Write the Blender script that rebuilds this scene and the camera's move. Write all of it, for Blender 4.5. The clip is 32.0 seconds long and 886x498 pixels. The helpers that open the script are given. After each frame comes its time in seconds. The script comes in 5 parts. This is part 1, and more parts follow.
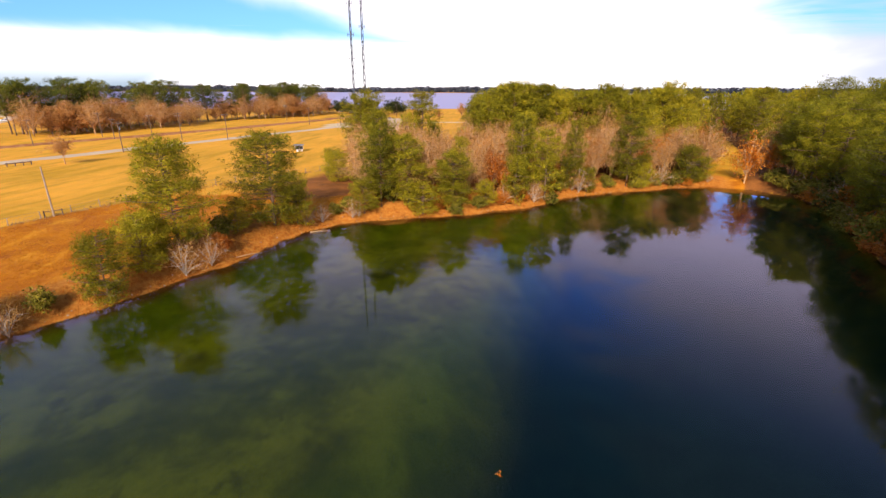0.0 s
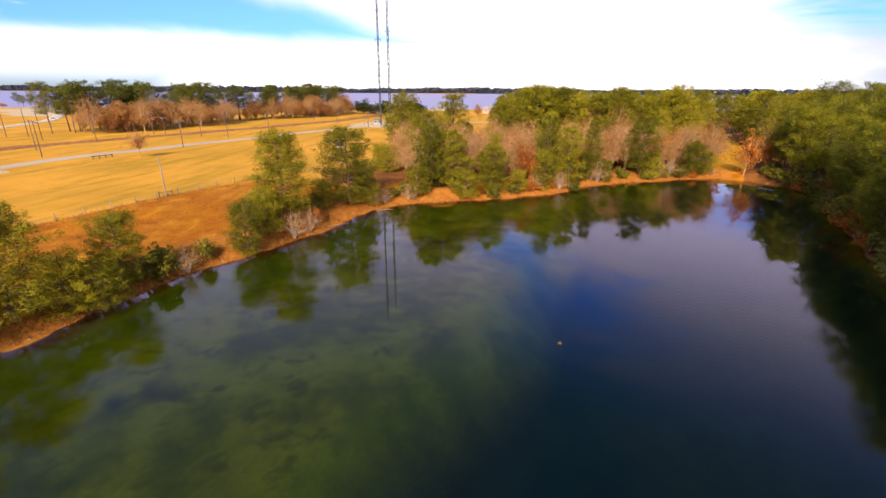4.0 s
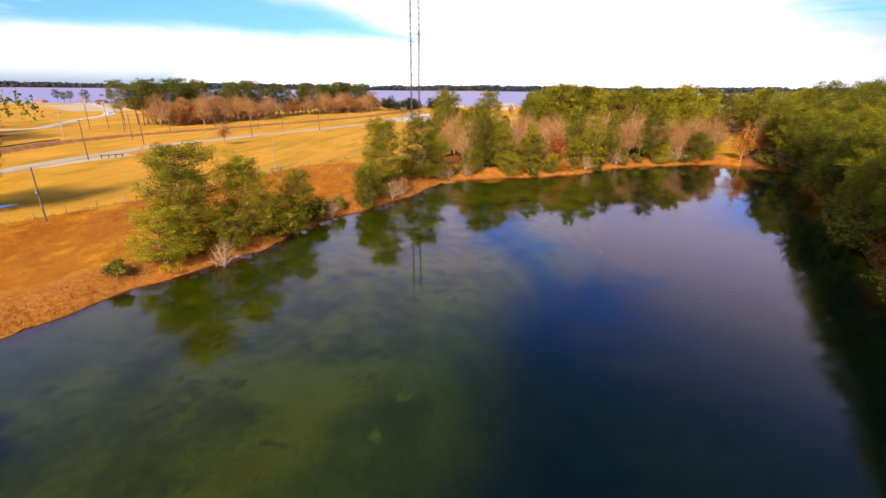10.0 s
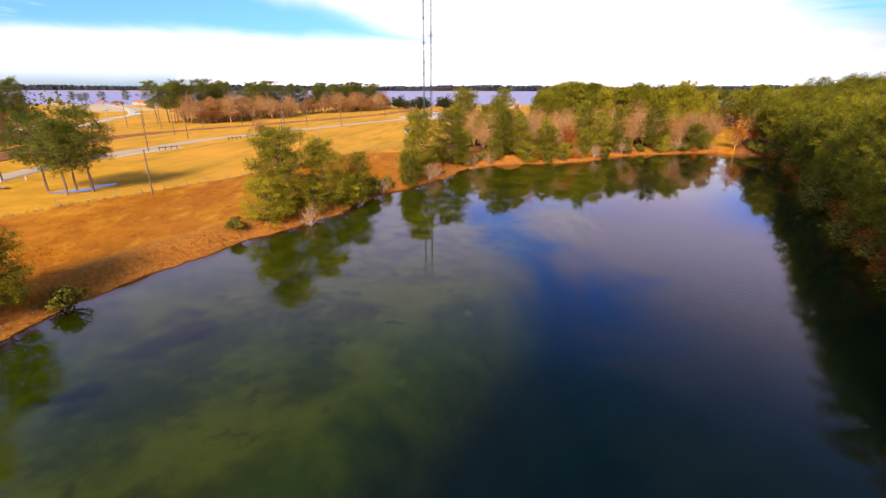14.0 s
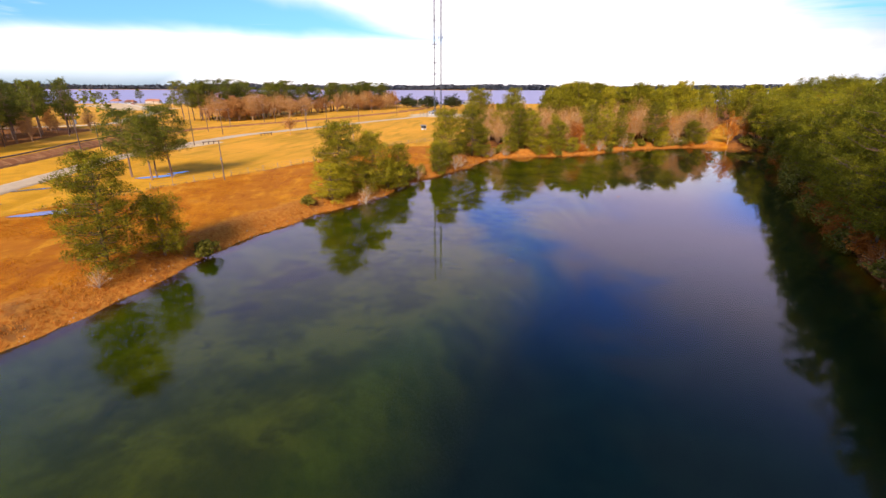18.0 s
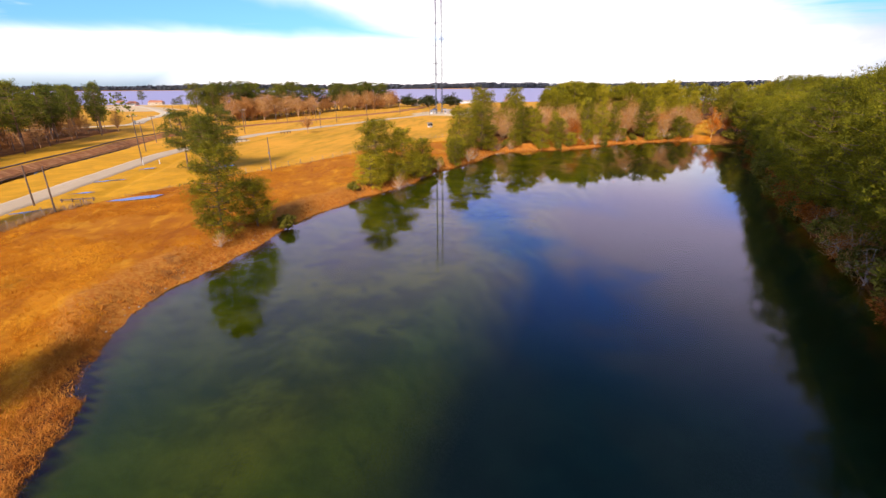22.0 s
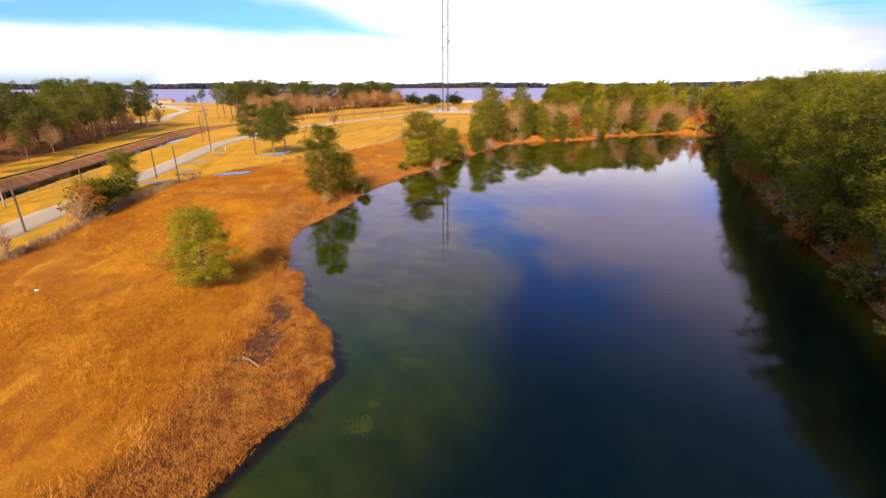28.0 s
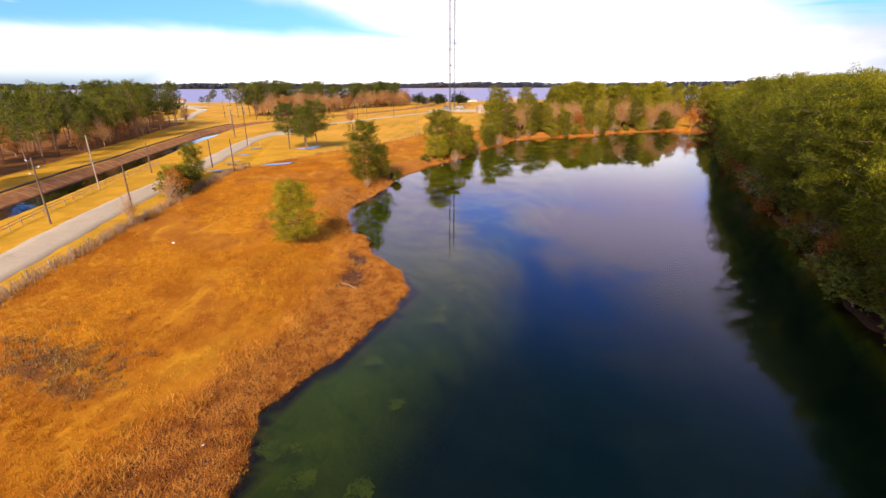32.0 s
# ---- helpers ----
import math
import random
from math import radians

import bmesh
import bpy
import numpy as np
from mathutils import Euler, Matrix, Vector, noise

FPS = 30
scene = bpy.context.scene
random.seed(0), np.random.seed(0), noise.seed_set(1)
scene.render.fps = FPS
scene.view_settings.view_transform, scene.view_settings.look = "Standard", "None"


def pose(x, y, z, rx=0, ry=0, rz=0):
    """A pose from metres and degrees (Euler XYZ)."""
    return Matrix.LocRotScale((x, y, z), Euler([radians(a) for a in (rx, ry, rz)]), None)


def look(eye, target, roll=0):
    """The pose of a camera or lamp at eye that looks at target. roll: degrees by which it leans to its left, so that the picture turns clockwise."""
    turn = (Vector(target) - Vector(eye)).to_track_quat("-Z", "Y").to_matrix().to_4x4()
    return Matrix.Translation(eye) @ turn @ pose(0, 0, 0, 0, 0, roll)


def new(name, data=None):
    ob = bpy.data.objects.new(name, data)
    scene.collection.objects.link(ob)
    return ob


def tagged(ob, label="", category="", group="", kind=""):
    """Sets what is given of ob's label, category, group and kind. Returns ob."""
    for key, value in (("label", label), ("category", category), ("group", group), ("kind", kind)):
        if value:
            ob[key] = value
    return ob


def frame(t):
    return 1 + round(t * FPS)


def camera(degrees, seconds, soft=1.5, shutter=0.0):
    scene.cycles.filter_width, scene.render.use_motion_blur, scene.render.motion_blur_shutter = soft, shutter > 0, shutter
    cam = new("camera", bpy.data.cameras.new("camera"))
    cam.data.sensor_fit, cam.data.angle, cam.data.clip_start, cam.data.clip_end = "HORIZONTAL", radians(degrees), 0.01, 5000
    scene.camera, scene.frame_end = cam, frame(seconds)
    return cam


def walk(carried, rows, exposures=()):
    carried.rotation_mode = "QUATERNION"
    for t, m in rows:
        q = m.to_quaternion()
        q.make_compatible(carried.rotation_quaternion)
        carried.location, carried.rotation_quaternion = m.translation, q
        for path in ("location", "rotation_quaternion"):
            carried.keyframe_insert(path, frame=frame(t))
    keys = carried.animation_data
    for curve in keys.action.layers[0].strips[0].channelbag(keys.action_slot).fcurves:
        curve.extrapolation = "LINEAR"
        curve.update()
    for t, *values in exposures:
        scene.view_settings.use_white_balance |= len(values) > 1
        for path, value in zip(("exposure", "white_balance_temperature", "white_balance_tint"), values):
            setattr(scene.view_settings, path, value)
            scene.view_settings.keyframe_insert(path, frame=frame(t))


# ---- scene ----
cam = camera(88.41, 32.0, soft=1.4)
PATH = [
    (0, (0.000, -0.000, 20.444), (-13.459, 35.264, 7.203), 0.29),
    (1, (-0.069, -3.134, 20.445), (-13.795, 32.037, 7.231), 0.39),
    (2, (-0.287, -6.970, 20.549), (-14.167, 28.132, 7.313), 0.41),
    (3, (-0.505, -11.673, 20.718), (-14.429, 23.426, 7.521), 0.39),
    (6, (-0.722, -25.316, 21.109), (-15.276, 9.498, 7.834), 0.43),
    (7, (-0.548, -29.598, 21.142), (-15.251, 5.112, 7.761), 0.43),
    (8, (-0.213, -34.032, 21.012), (-15.079, 0.597, 7.601), 0.45),
    (9, (-0.675, -38.068, 20.799), (-15.462, -3.379, 7.458), 0.43),
    (10, (-1.119, -42.312, 21.009), (-15.844, -7.610, 7.631), 0.49),
    (11, (-1.359, -46.282, 20.910), (-16.066, -11.589, 7.488), 0.29),
    (12, (-1.437, -50.439, 20.599), (-16.142, -15.732, 7.212), 0.24),
    (13, (-1.119, -54.644, 20.356), (-15.976, -20.006, 6.958), 0.14),
    (14, (-1.119, -58.792, 20.043), (-15.992, -24.144, 6.689), 0.12),
    (17, (-0.923, -70.746, 20.379), (-15.860, -36.156, 6.946), 0.00),
    (18, (-1.069, -74.545, 20.304), (-15.952, -39.929, 6.881), 0.12),
    (19, (-1.166, -78.589, 20.699), (-15.669, -43.828, 7.233), 0.04),
    (20, (-1.078, -82.838, 20.868), (-15.611, -48.093, 7.392), -0.17),
    (21, (-0.786, -86.793, 21.028), (-15.367, -52.083, 7.517), -0.30),
    (22, (-0.747, -90.931, 21.077), (-15.151, -56.155, 7.542), -0.35),
    (23, (-0.736, -95.130, 20.750), (-15.101, -60.331, 7.235), -0.25),
    (24, (-0.744, -99.158, 20.594), (-15.049, -64.321, 7.111), -0.31),
    (25, (-0.869, -103.439, 20.596), (-15.073, -68.577, 7.073), -0.12),
    (28, (-1.084, -115.843, 20.861), (-14.959, -80.864, 7.300), -0.18),
    (29, (-1.087, -120.078, 21.152), (-14.891, -85.059, 7.618), -0.11),
    (30, (-1.012, -124.229, 21.197), (-14.804, -89.222, 7.621), -0.21),
    (31, (-0.810, -128.378, 21.140), (-14.578, -93.350, 7.595), 0.02),
    (32, (-0.002, -131.516, 21.180), (-13.953, -96.574, 7.598), -0.24),
]
walk(cam, [(t, look(eye, target, roll)) for t, eye, target, roll in PATH], [(0, 0.5, 6750, 17), (32, 0.5, 6750, 17)])

# ---- sky, sun, exposure ----
SUN_AZ = math.atan2(0.16, -0.99)          # clockwise from +y
SUN_EL = radians(33)
sun_dir = Vector((math.sin(SUN_AZ) * math.cos(SUN_EL), math.cos(SUN_AZ) * math.cos(SUN_EL), math.sin(SUN_EL)))
sun = new("sun", bpy.data.lights.new("sun", "SUN"))
sun.data.energy, sun.data.angle, sun.data.color = 5.0, radians(12.0), (1.0, 0.9, 0.74)
sun.matrix_world = look(sun_dir * 100, (0, 0, 0))

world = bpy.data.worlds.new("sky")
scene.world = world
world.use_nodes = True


class Nodes:
    """Short hand for building node trees."""

    def __init__(self, tree):
        self.t = tree
        tree.nodes.clear()

    def add(self, kind, ins=None):
        n = self.t.nodes.new(kind)
        for key, value in (ins or {}).items():
            s = n.inputs[key]
            if isinstance(value, bpy.types.NodeSocket):
                self.t.links.new(value, s)
            else:
                s.default_value = value
        return n

    def math(self, op, a, b=0.0, clamp=False):
        n = self.add("ShaderNodeMath", {0: a, 1: b})
        n.operation, n.use_clamp = op, clamp
        return n.outputs[0]

    def mix(self, fac, a, b, blend="MIX"):
        n = self.add("ShaderNodeMix")
        n.data_type, n.blend_type = "RGBA", blend
        for key, value in ((0, fac), (6, a), (7, b)):
            if isinstance(value, bpy.types.NodeSocket):
                self.t.links.new(value, n.inputs[key])
            else:
                n.inputs[key].default_value = value if key == 0 else (*value[:3], 1)
        return n.outputs[2]

    def noise(self, vec, scale, detail=4, rough=0.55, distort=0.0):
        return self.add("ShaderNodeTexNoise", {"Vector": vec, "Scale": scale, "Detail": detail, "Roughness": rough, "Distortion": distort}).outputs[0]

    def ramp(self, x, lo, hi, a=0.0, b=1.0):
        n = self.add("ShaderNodeMapRange", {0: x, 1: lo, 2: hi, 3: a, 4: b})
        n.interpolation_type = "SMOOTHSTEP"
        return n.outputs[0]

    def scaled(self, vec, s):
        return self.add("ShaderNodeMapping", {"Vector": vec, "Scale": s}).outputs[0]


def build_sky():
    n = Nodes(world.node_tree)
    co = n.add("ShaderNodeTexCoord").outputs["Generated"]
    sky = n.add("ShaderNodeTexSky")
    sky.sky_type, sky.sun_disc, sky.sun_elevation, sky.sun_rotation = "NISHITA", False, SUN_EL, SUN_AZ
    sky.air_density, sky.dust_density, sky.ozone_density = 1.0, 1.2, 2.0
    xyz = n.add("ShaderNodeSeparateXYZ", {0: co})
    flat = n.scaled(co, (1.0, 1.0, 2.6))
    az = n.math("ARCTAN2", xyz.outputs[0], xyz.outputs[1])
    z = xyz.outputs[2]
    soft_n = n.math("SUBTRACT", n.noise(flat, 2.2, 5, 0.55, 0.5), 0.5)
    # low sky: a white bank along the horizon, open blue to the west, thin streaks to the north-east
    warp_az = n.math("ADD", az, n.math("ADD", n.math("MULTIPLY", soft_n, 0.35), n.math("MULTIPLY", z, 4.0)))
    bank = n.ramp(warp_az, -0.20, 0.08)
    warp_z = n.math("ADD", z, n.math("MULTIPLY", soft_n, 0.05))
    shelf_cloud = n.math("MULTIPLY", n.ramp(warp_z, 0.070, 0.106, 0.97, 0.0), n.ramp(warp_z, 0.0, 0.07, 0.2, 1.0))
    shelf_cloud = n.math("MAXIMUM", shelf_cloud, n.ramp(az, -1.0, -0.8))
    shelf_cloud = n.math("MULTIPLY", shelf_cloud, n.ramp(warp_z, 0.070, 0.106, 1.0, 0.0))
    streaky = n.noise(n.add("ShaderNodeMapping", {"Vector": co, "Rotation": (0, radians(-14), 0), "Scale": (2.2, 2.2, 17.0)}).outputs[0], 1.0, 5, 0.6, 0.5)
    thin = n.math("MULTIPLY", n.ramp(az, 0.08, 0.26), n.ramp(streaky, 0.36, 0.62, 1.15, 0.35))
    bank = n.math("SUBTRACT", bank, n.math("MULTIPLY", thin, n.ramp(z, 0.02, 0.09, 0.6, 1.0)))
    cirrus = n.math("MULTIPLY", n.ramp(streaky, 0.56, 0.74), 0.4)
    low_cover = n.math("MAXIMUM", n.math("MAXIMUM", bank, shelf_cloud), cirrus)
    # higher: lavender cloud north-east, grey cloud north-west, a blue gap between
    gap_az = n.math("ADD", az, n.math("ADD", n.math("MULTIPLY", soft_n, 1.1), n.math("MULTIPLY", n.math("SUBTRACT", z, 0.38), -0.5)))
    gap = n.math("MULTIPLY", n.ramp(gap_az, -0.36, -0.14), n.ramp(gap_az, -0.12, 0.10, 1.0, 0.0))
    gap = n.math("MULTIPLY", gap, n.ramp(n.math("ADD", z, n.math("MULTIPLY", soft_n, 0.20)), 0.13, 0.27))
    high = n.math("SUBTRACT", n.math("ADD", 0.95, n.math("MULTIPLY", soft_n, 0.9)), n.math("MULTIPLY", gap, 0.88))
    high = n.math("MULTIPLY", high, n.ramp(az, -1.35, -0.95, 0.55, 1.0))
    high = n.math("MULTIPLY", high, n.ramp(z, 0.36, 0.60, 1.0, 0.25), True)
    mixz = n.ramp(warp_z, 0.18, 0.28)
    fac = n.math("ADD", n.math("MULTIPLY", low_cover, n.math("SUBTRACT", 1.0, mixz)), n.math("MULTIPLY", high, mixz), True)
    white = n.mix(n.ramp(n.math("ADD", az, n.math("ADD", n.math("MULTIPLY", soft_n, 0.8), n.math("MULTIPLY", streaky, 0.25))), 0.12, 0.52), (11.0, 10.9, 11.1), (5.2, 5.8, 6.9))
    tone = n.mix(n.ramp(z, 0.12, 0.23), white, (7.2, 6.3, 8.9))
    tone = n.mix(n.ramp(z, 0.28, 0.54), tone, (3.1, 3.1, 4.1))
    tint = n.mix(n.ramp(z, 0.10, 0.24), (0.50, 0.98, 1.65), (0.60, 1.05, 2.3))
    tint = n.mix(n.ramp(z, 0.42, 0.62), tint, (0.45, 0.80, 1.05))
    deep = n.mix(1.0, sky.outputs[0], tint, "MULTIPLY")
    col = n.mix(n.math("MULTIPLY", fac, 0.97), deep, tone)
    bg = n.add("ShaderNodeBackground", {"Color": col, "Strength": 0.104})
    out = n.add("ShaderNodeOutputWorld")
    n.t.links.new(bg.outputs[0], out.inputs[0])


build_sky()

# ---- materials ----


def material(name):
    m = bpy.data.materials.new(name)
    m.use_nodes = True
    n = Nodes(m.node_tree)
    return m, n, n.add("ShaderNodeOutputMaterial").inputs[0]


def finish(n, out, shader):
    n.t.links.new(shader, out)


def rough_stuff(name, a, b, scale=3.0, rough=0.85, bump=0.3, metal=0.0, spots=None):
    """A plain worn surface: two colours mixed at two scales, with relief."""
    m, n, out = material(name)
    co = n.add("ShaderNodeNewGeometry").outputs["Position"]
    rnd = n.add("ShaderNodeObjectInfo").outputs["Random"]
    big, fine = n.noise(co, scale * 0.2, 4), n.noise(co, scale * 3, 6, 0.65)
    f = n.math("ADD", n.math("MULTIPLY", big, 0.6), n.math("MULTIPLY", fine, 0.5))
    f = n.math("ADD", f, n.math("MULTIPLY", n.math("SUBTRACT", rnd, 0.5), 0.25))
    col = n.mix(n.ramp(f, 0.35, 0.75), a, b)
    if spots:
        col = n.mix(n.ramp(n.noise(co, scale * 0.7, 5, 0.7), 0.58, 0.7, 0.0, 0.8), col, spots)
    bm = n.add("ShaderNodeBump", {"Strength": bump, "Distance": 0.05, "Height": fine}).outputs[0]
    p = n.add("ShaderNodeBsdfPrincipled", {"Base Color": col, "Roughness": rough, "Metallic": metal, "Normal": bm})
    finish(n, out, p.outputs[0])
    return m


def leaf_stuff(name, dark, mid, light, glow=0.3, patch=0.9):
    """Foliage: colour differs leaf by leaf, clump by clump and tree by tree."""
    m, n, out = material(name)
    geo = n.add("ShaderNodeNewGeometry")
    co = n.add("ShaderNodeTexCoord").outputs["Object"]
    rnd = n.add("ShaderNodeObjectInfo").outputs["Random"]
    isl = geo.outputs["Random Per Island"]
    clump = n.noise(co, patch, 3, 0.6)
    f = n.math("ADD", n.math("MULTIPLY", isl, 0.24), n.math("ADD", n.math("MULTIPLY", n.math("SUBTRACT", clump, 0.5), 1.35), 0.46))
    f = n.math("ADD", f, n.math("MULTIPLY", n.math("SUBTRACT", rnd, 0.5), 0.35))
    col = n.mix(n.ramp(f, 0.3, 0.58), dark, mid)
    col = n.mix(n.ramp(f, 0.55, 0.9), col, light)
    p = n.add("ShaderNodeBsdfPrincipled", {"Base Color": col, "Roughness": 0.6, "Specular IOR Level": 0.1})
    tr = n.add("ShaderNodeBsdfTranslucent", {"Color": n.mix(0.5, col, light)})
    mx = n.add("ShaderNodeMixShader", {0: glow, 1: p.outputs[0], 2: tr.outputs[0]})
    finish(n, out, mx.outputs[0])
    return m


def water_stuff(name, tint, ripple, rough, body=None, gloss=1.2):
    """Clear water: gloss by angle over what lies below, or over a body colour."""
    m, n, out = material(name)
    co = n.add("ShaderNodeNewGeometry").outputs["Position"]
    w1, w2 = n.noise(n.scaled(co, (0.5, 0.9, 1)), 1.2, 3), n.noise(co, 0.12, 2)
    h = n.math("ADD", n.math("MULTIPLY", w1, 0.012), w2)
    bm = n.add("ShaderNodeBump", {"Strength": ripple, "Distance": 0.05, "Height": h}).outputs[0] if ripple else n.add("ShaderNodeNewGeometry").outputs["Normal"]
    fr = n.add("ShaderNodeFresnel", {"IOR": 1.33, "Normal": bm}).outputs[0]
    gl = n.add("ShaderNodeBsdfGlossy", {"Color": (0.95, 0.97, 1, 1), "Roughness": rough, "Normal": bm})
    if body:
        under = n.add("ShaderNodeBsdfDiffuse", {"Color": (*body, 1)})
    else:
        under = n.add("ShaderNodeBsdfTransparent", {"Color": (*tint, 1)})
    mx = n.add("ShaderNodeMixShader", {0: n.math("MULTIPLY", fr, gloss, True), 1: under.outputs[0], 2: gl.outputs[0]})
    finish(n, out, mx.outputs[0])
    return m


def ground_stuff():
    """The land: turf, tall dry grass, bank soil, leaf litter, canal clay and pond bed, blended by where they lie."""
    m, n, out = material("land")
    geo = n.add("ShaderNodeNewGeometry")
    co = geo.outputs["Position"]

    def zone(name):
        a = n.add("ShaderNodeAttribute")
        a.attribute_name = name
        return a.outputs["Fac"]

    big, mid, fine = n.noise(co, 0.035, 4, 0.6), n.noise(co, 0.22, 5, 0.65), n.noise(co, 2.2, 6, 0.7)
    grain = n.noise(n.scaled(co, (1.0, 0.45, 1.0)), 6.0, 4, 0.75)
    streaks = n.noise(n.scaled(n.add("ShaderNodeMapping", {"Vector": co, "Rotation": (0, 0, radians(-16))}).outputs[0], (0.25, 0.035, 1)), 1.0, 4, 0.6)
    # mown turf: gold to olive
    turf = n.mix(n.ramp(big, 0.35, 0.65), (0.84, 0.412, 0.044), (0.66, 0.340, 0.030))
    turf = n.mix(n.ramp(streaks, 0.45, 0.68, 0.0, 0.8), turf, (0.46, 0.27, 0.018))
    turf = n.mix(n.ramp(mid, 0.5, 0.75, 0.0, 0.5), turf, (0.80, 0.43, 0.045))
    # tall dry grass: orange straw with rust patches
    dry = n.mix(n.ramp(mid, 0.35, 0.62), (0.42, 0.134, 0.008), (0.58, 0.220, 0.012))
    dry = n.mix(n.ramp(big, 0.50, 0.62, 0.0, 0.8), dry, (0.47, 0.160, 0.011))
    dry = n.mix(n.ramp(n.noise(co, 0.11, 5, 0.6), 0.56, 0.68, 0.0, 0.8), dry, (0.64, 0.290, 0.022))
    dry = n.mix(n.ramp(n.noise(co, 0.09, 4, 0.6, 0.6), 0.60, 0.72, 0.0, 0.55), dry, (0.25, 0.150, 0.015))
    swathe = n.noise(n.scaled(n.add("ShaderNodeMapping", {"Vector": co, "Rotation": (0, 0, radians(-34))}).outputs[0], (0.30, 0.11, 1)), 1.0, 5, 0.62, 0.4)
    dry = n.mix(n.ramp(swathe, 0.52, 0.68, 0.0, 0.85), dry, (0.74, 0.330, 0.020))
    dry = n.mix(n.ramp(swathe, 0.34, 0.46, 0.75, 0.0), dry, (0.34, 0.098, 0.008))
    dry = n.mix(n.ramp(fine, 0.55, 0.8, 0.0, 0.55), dry, (0.20, 0.085, 0.02))
    soil = n.mix(n.ramp(fine, 0.35, 0.65), (0.42, 0.135, 0.018), (0.56, 0.245, 0.042))
    soil = n.mix(n.ramp(mid, 0.55, 0.7, 0.0, 0.7), soil, (0.20, 0.09, 0.03))
    litter = n.mix(n.ramp(mid, 0.35, 0.65), (0.19, 0.075, 0.02), (0.34, 0.13, 0.03))
    litter = n.mix(n.ramp(fine, 0.55, 0.75, 0.0, 0.6), litter, (0.10, 0.07, 0.02))
    clay = n.mix(n.ramp(n.noise(n.scaled(co, (0.6, 0.6, 1)), 0.7, 5, 0.7), 0.4, 0.65), (0.34, 0.14, 0.055), (0.46, 0.23, 0.10))
    sand = n.mix(n.ramp(fine, 0.3, 0.7), (0.62, 0.46, 0.26), (0.74, 0.60, 0.38))
    algae = n.mix(n.ramp(n.noise(co, 0.13, 6, 0.62, 0.15), 0.36, 0.66), (0.32, 0.30, 0.006), (0.86, 0.70, 0.006))
    algae = n.mix(n.ramp(n.noise(co, 0.42, 5, 0.65, 0.2), 0.52, 0.70, 0.0, 0.7), algae, (0.24, 0.225, 0.008))
    algae = n.mix(n.ramp(n.noise(co, 0.07, 3, 0.5, 0.2), 0.62, 0.70, 0.0, 0.8), algae, (0.035, 0.045, 0.03))
    fringe = n.mix(n.ramp(n.noise(co, 0.3, 5, 0.6), 0.35, 0.65), (0.24, 0.36, 0.008), (0.46, 0.56, 0.010))
    # deep bed: light lost in deep water is put into this dark teal
    depth_dim = n.mix(n.ramp(mid, 0.3, 0.7), (0.013, 0.058, 0.062), (0.020, 0.078, 0.078))
    col = turf
    olive = n.mix(n.ramp(mid, 0.35, 0.65), (0.60, 0.310, 0.020), (0.78, 0.395, 0.026))
    wet = n.mix(n.ramp(fine, 0.35, 0.65), (0.085, 0.040, 0.024), (0.20, 0.075, 0.03))
    lush = n.mix(n.ramp(mid, 0.35, 0.65), (0.42, 0.235, 0.014), (0.60, 0.285, 0.022))
    for name, c in (("olive", olive), ("dry", dry), ("litter", litter), ("clay", clay), ("sand", sand), ("soil", soil), ("mudflat", wet), ("lush", lush), ("algae", algae), ("fringe", fringe), ("deep", depth_dim)):
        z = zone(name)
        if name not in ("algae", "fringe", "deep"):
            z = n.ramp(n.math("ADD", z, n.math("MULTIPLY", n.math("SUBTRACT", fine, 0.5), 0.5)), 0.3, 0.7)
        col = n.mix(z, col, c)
    col = n.mix(n.ramp(grain, 0.3, 0.75, 0.0, 0.35), col, n.mix(1.0, col, (0.45, 0.42, 0.4), "MULTIPLY"))
    col = n.mix(1.0, col, (0.83, 0.80, 0.78), "MULTIPLY")
    bm = n.add("ShaderNodeBump", {"Strength": 0.55, "Distance": 0.12, "Height": n.math("ADD", fine, grain)}).outputs[0]
    p = n.add("ShaderNodeBsdfPrincipled", {"Base Color": col, "Roughness": 0.95, "Specular IOR Level": 0.1, "Normal": bm})
    finish(n, out, p.outputs[0])
    return m


LAND = ground_stuff()
POND = water_stuff("pond_water", (0.98, 0.97, 0.64), 0.0, 0.0)
# lake: lavender sky sheen is put into the diffuse body, gloss kept low
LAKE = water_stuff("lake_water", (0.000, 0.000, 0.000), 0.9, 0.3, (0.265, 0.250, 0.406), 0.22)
DITCH = water_stuff("ditch_water", (0.20, 0.24, 0.10), 0.02, 0.0)
ASPHALT = rough_stuff("worn_pale_asphalt", (0.42, 0.315, 0.20), (0.55, 0.42, 0.275), 0.6, 0.9, 0.2, 0.0, (0.34, 0.255, 0.165))
SANDROAD = rough_stuff("pale_gravel", (0.468, 0.367, 0.234), (0.577, 0.484, 0.343), 0.8, 0.95, 0.3)
BARK = rough_stuff("pine_bark", (0.11, 0.06, 0.035), (0.24, 0.14, 0.085), 2.0, 0.9, 0.6)
GREYBARK = rough_stuff("grey_twigs", (0.34, 0.18, 0.075), (0.50, 0.30, 0.135), 2.0, 0.9, 0.4)
PALEBARK = rough_stuff("pale_bark", (0.351, 0.257, 0.187), (0.484, 0.390, 0.296), 2.0, 0.9, 0.4)
POLEWOOD = rough_stuff("creosoted_pole", (0.085, 0.05, 0.032), (0.16, 0.10, 0.065), 2.5, 0.85, 0.4)
GREYWOOD = rough_stuff("weathered_wood", (0.24, 0.17, 0.11), (0.38, 0.28, 0.19), 3.0, 0.9, 0.4)
CONCRETE = rough_stuff("concrete", (0.30, 0.25, 0.22), (0.42, 0.37, 0.33), 2.0, 0.9, 0.3)
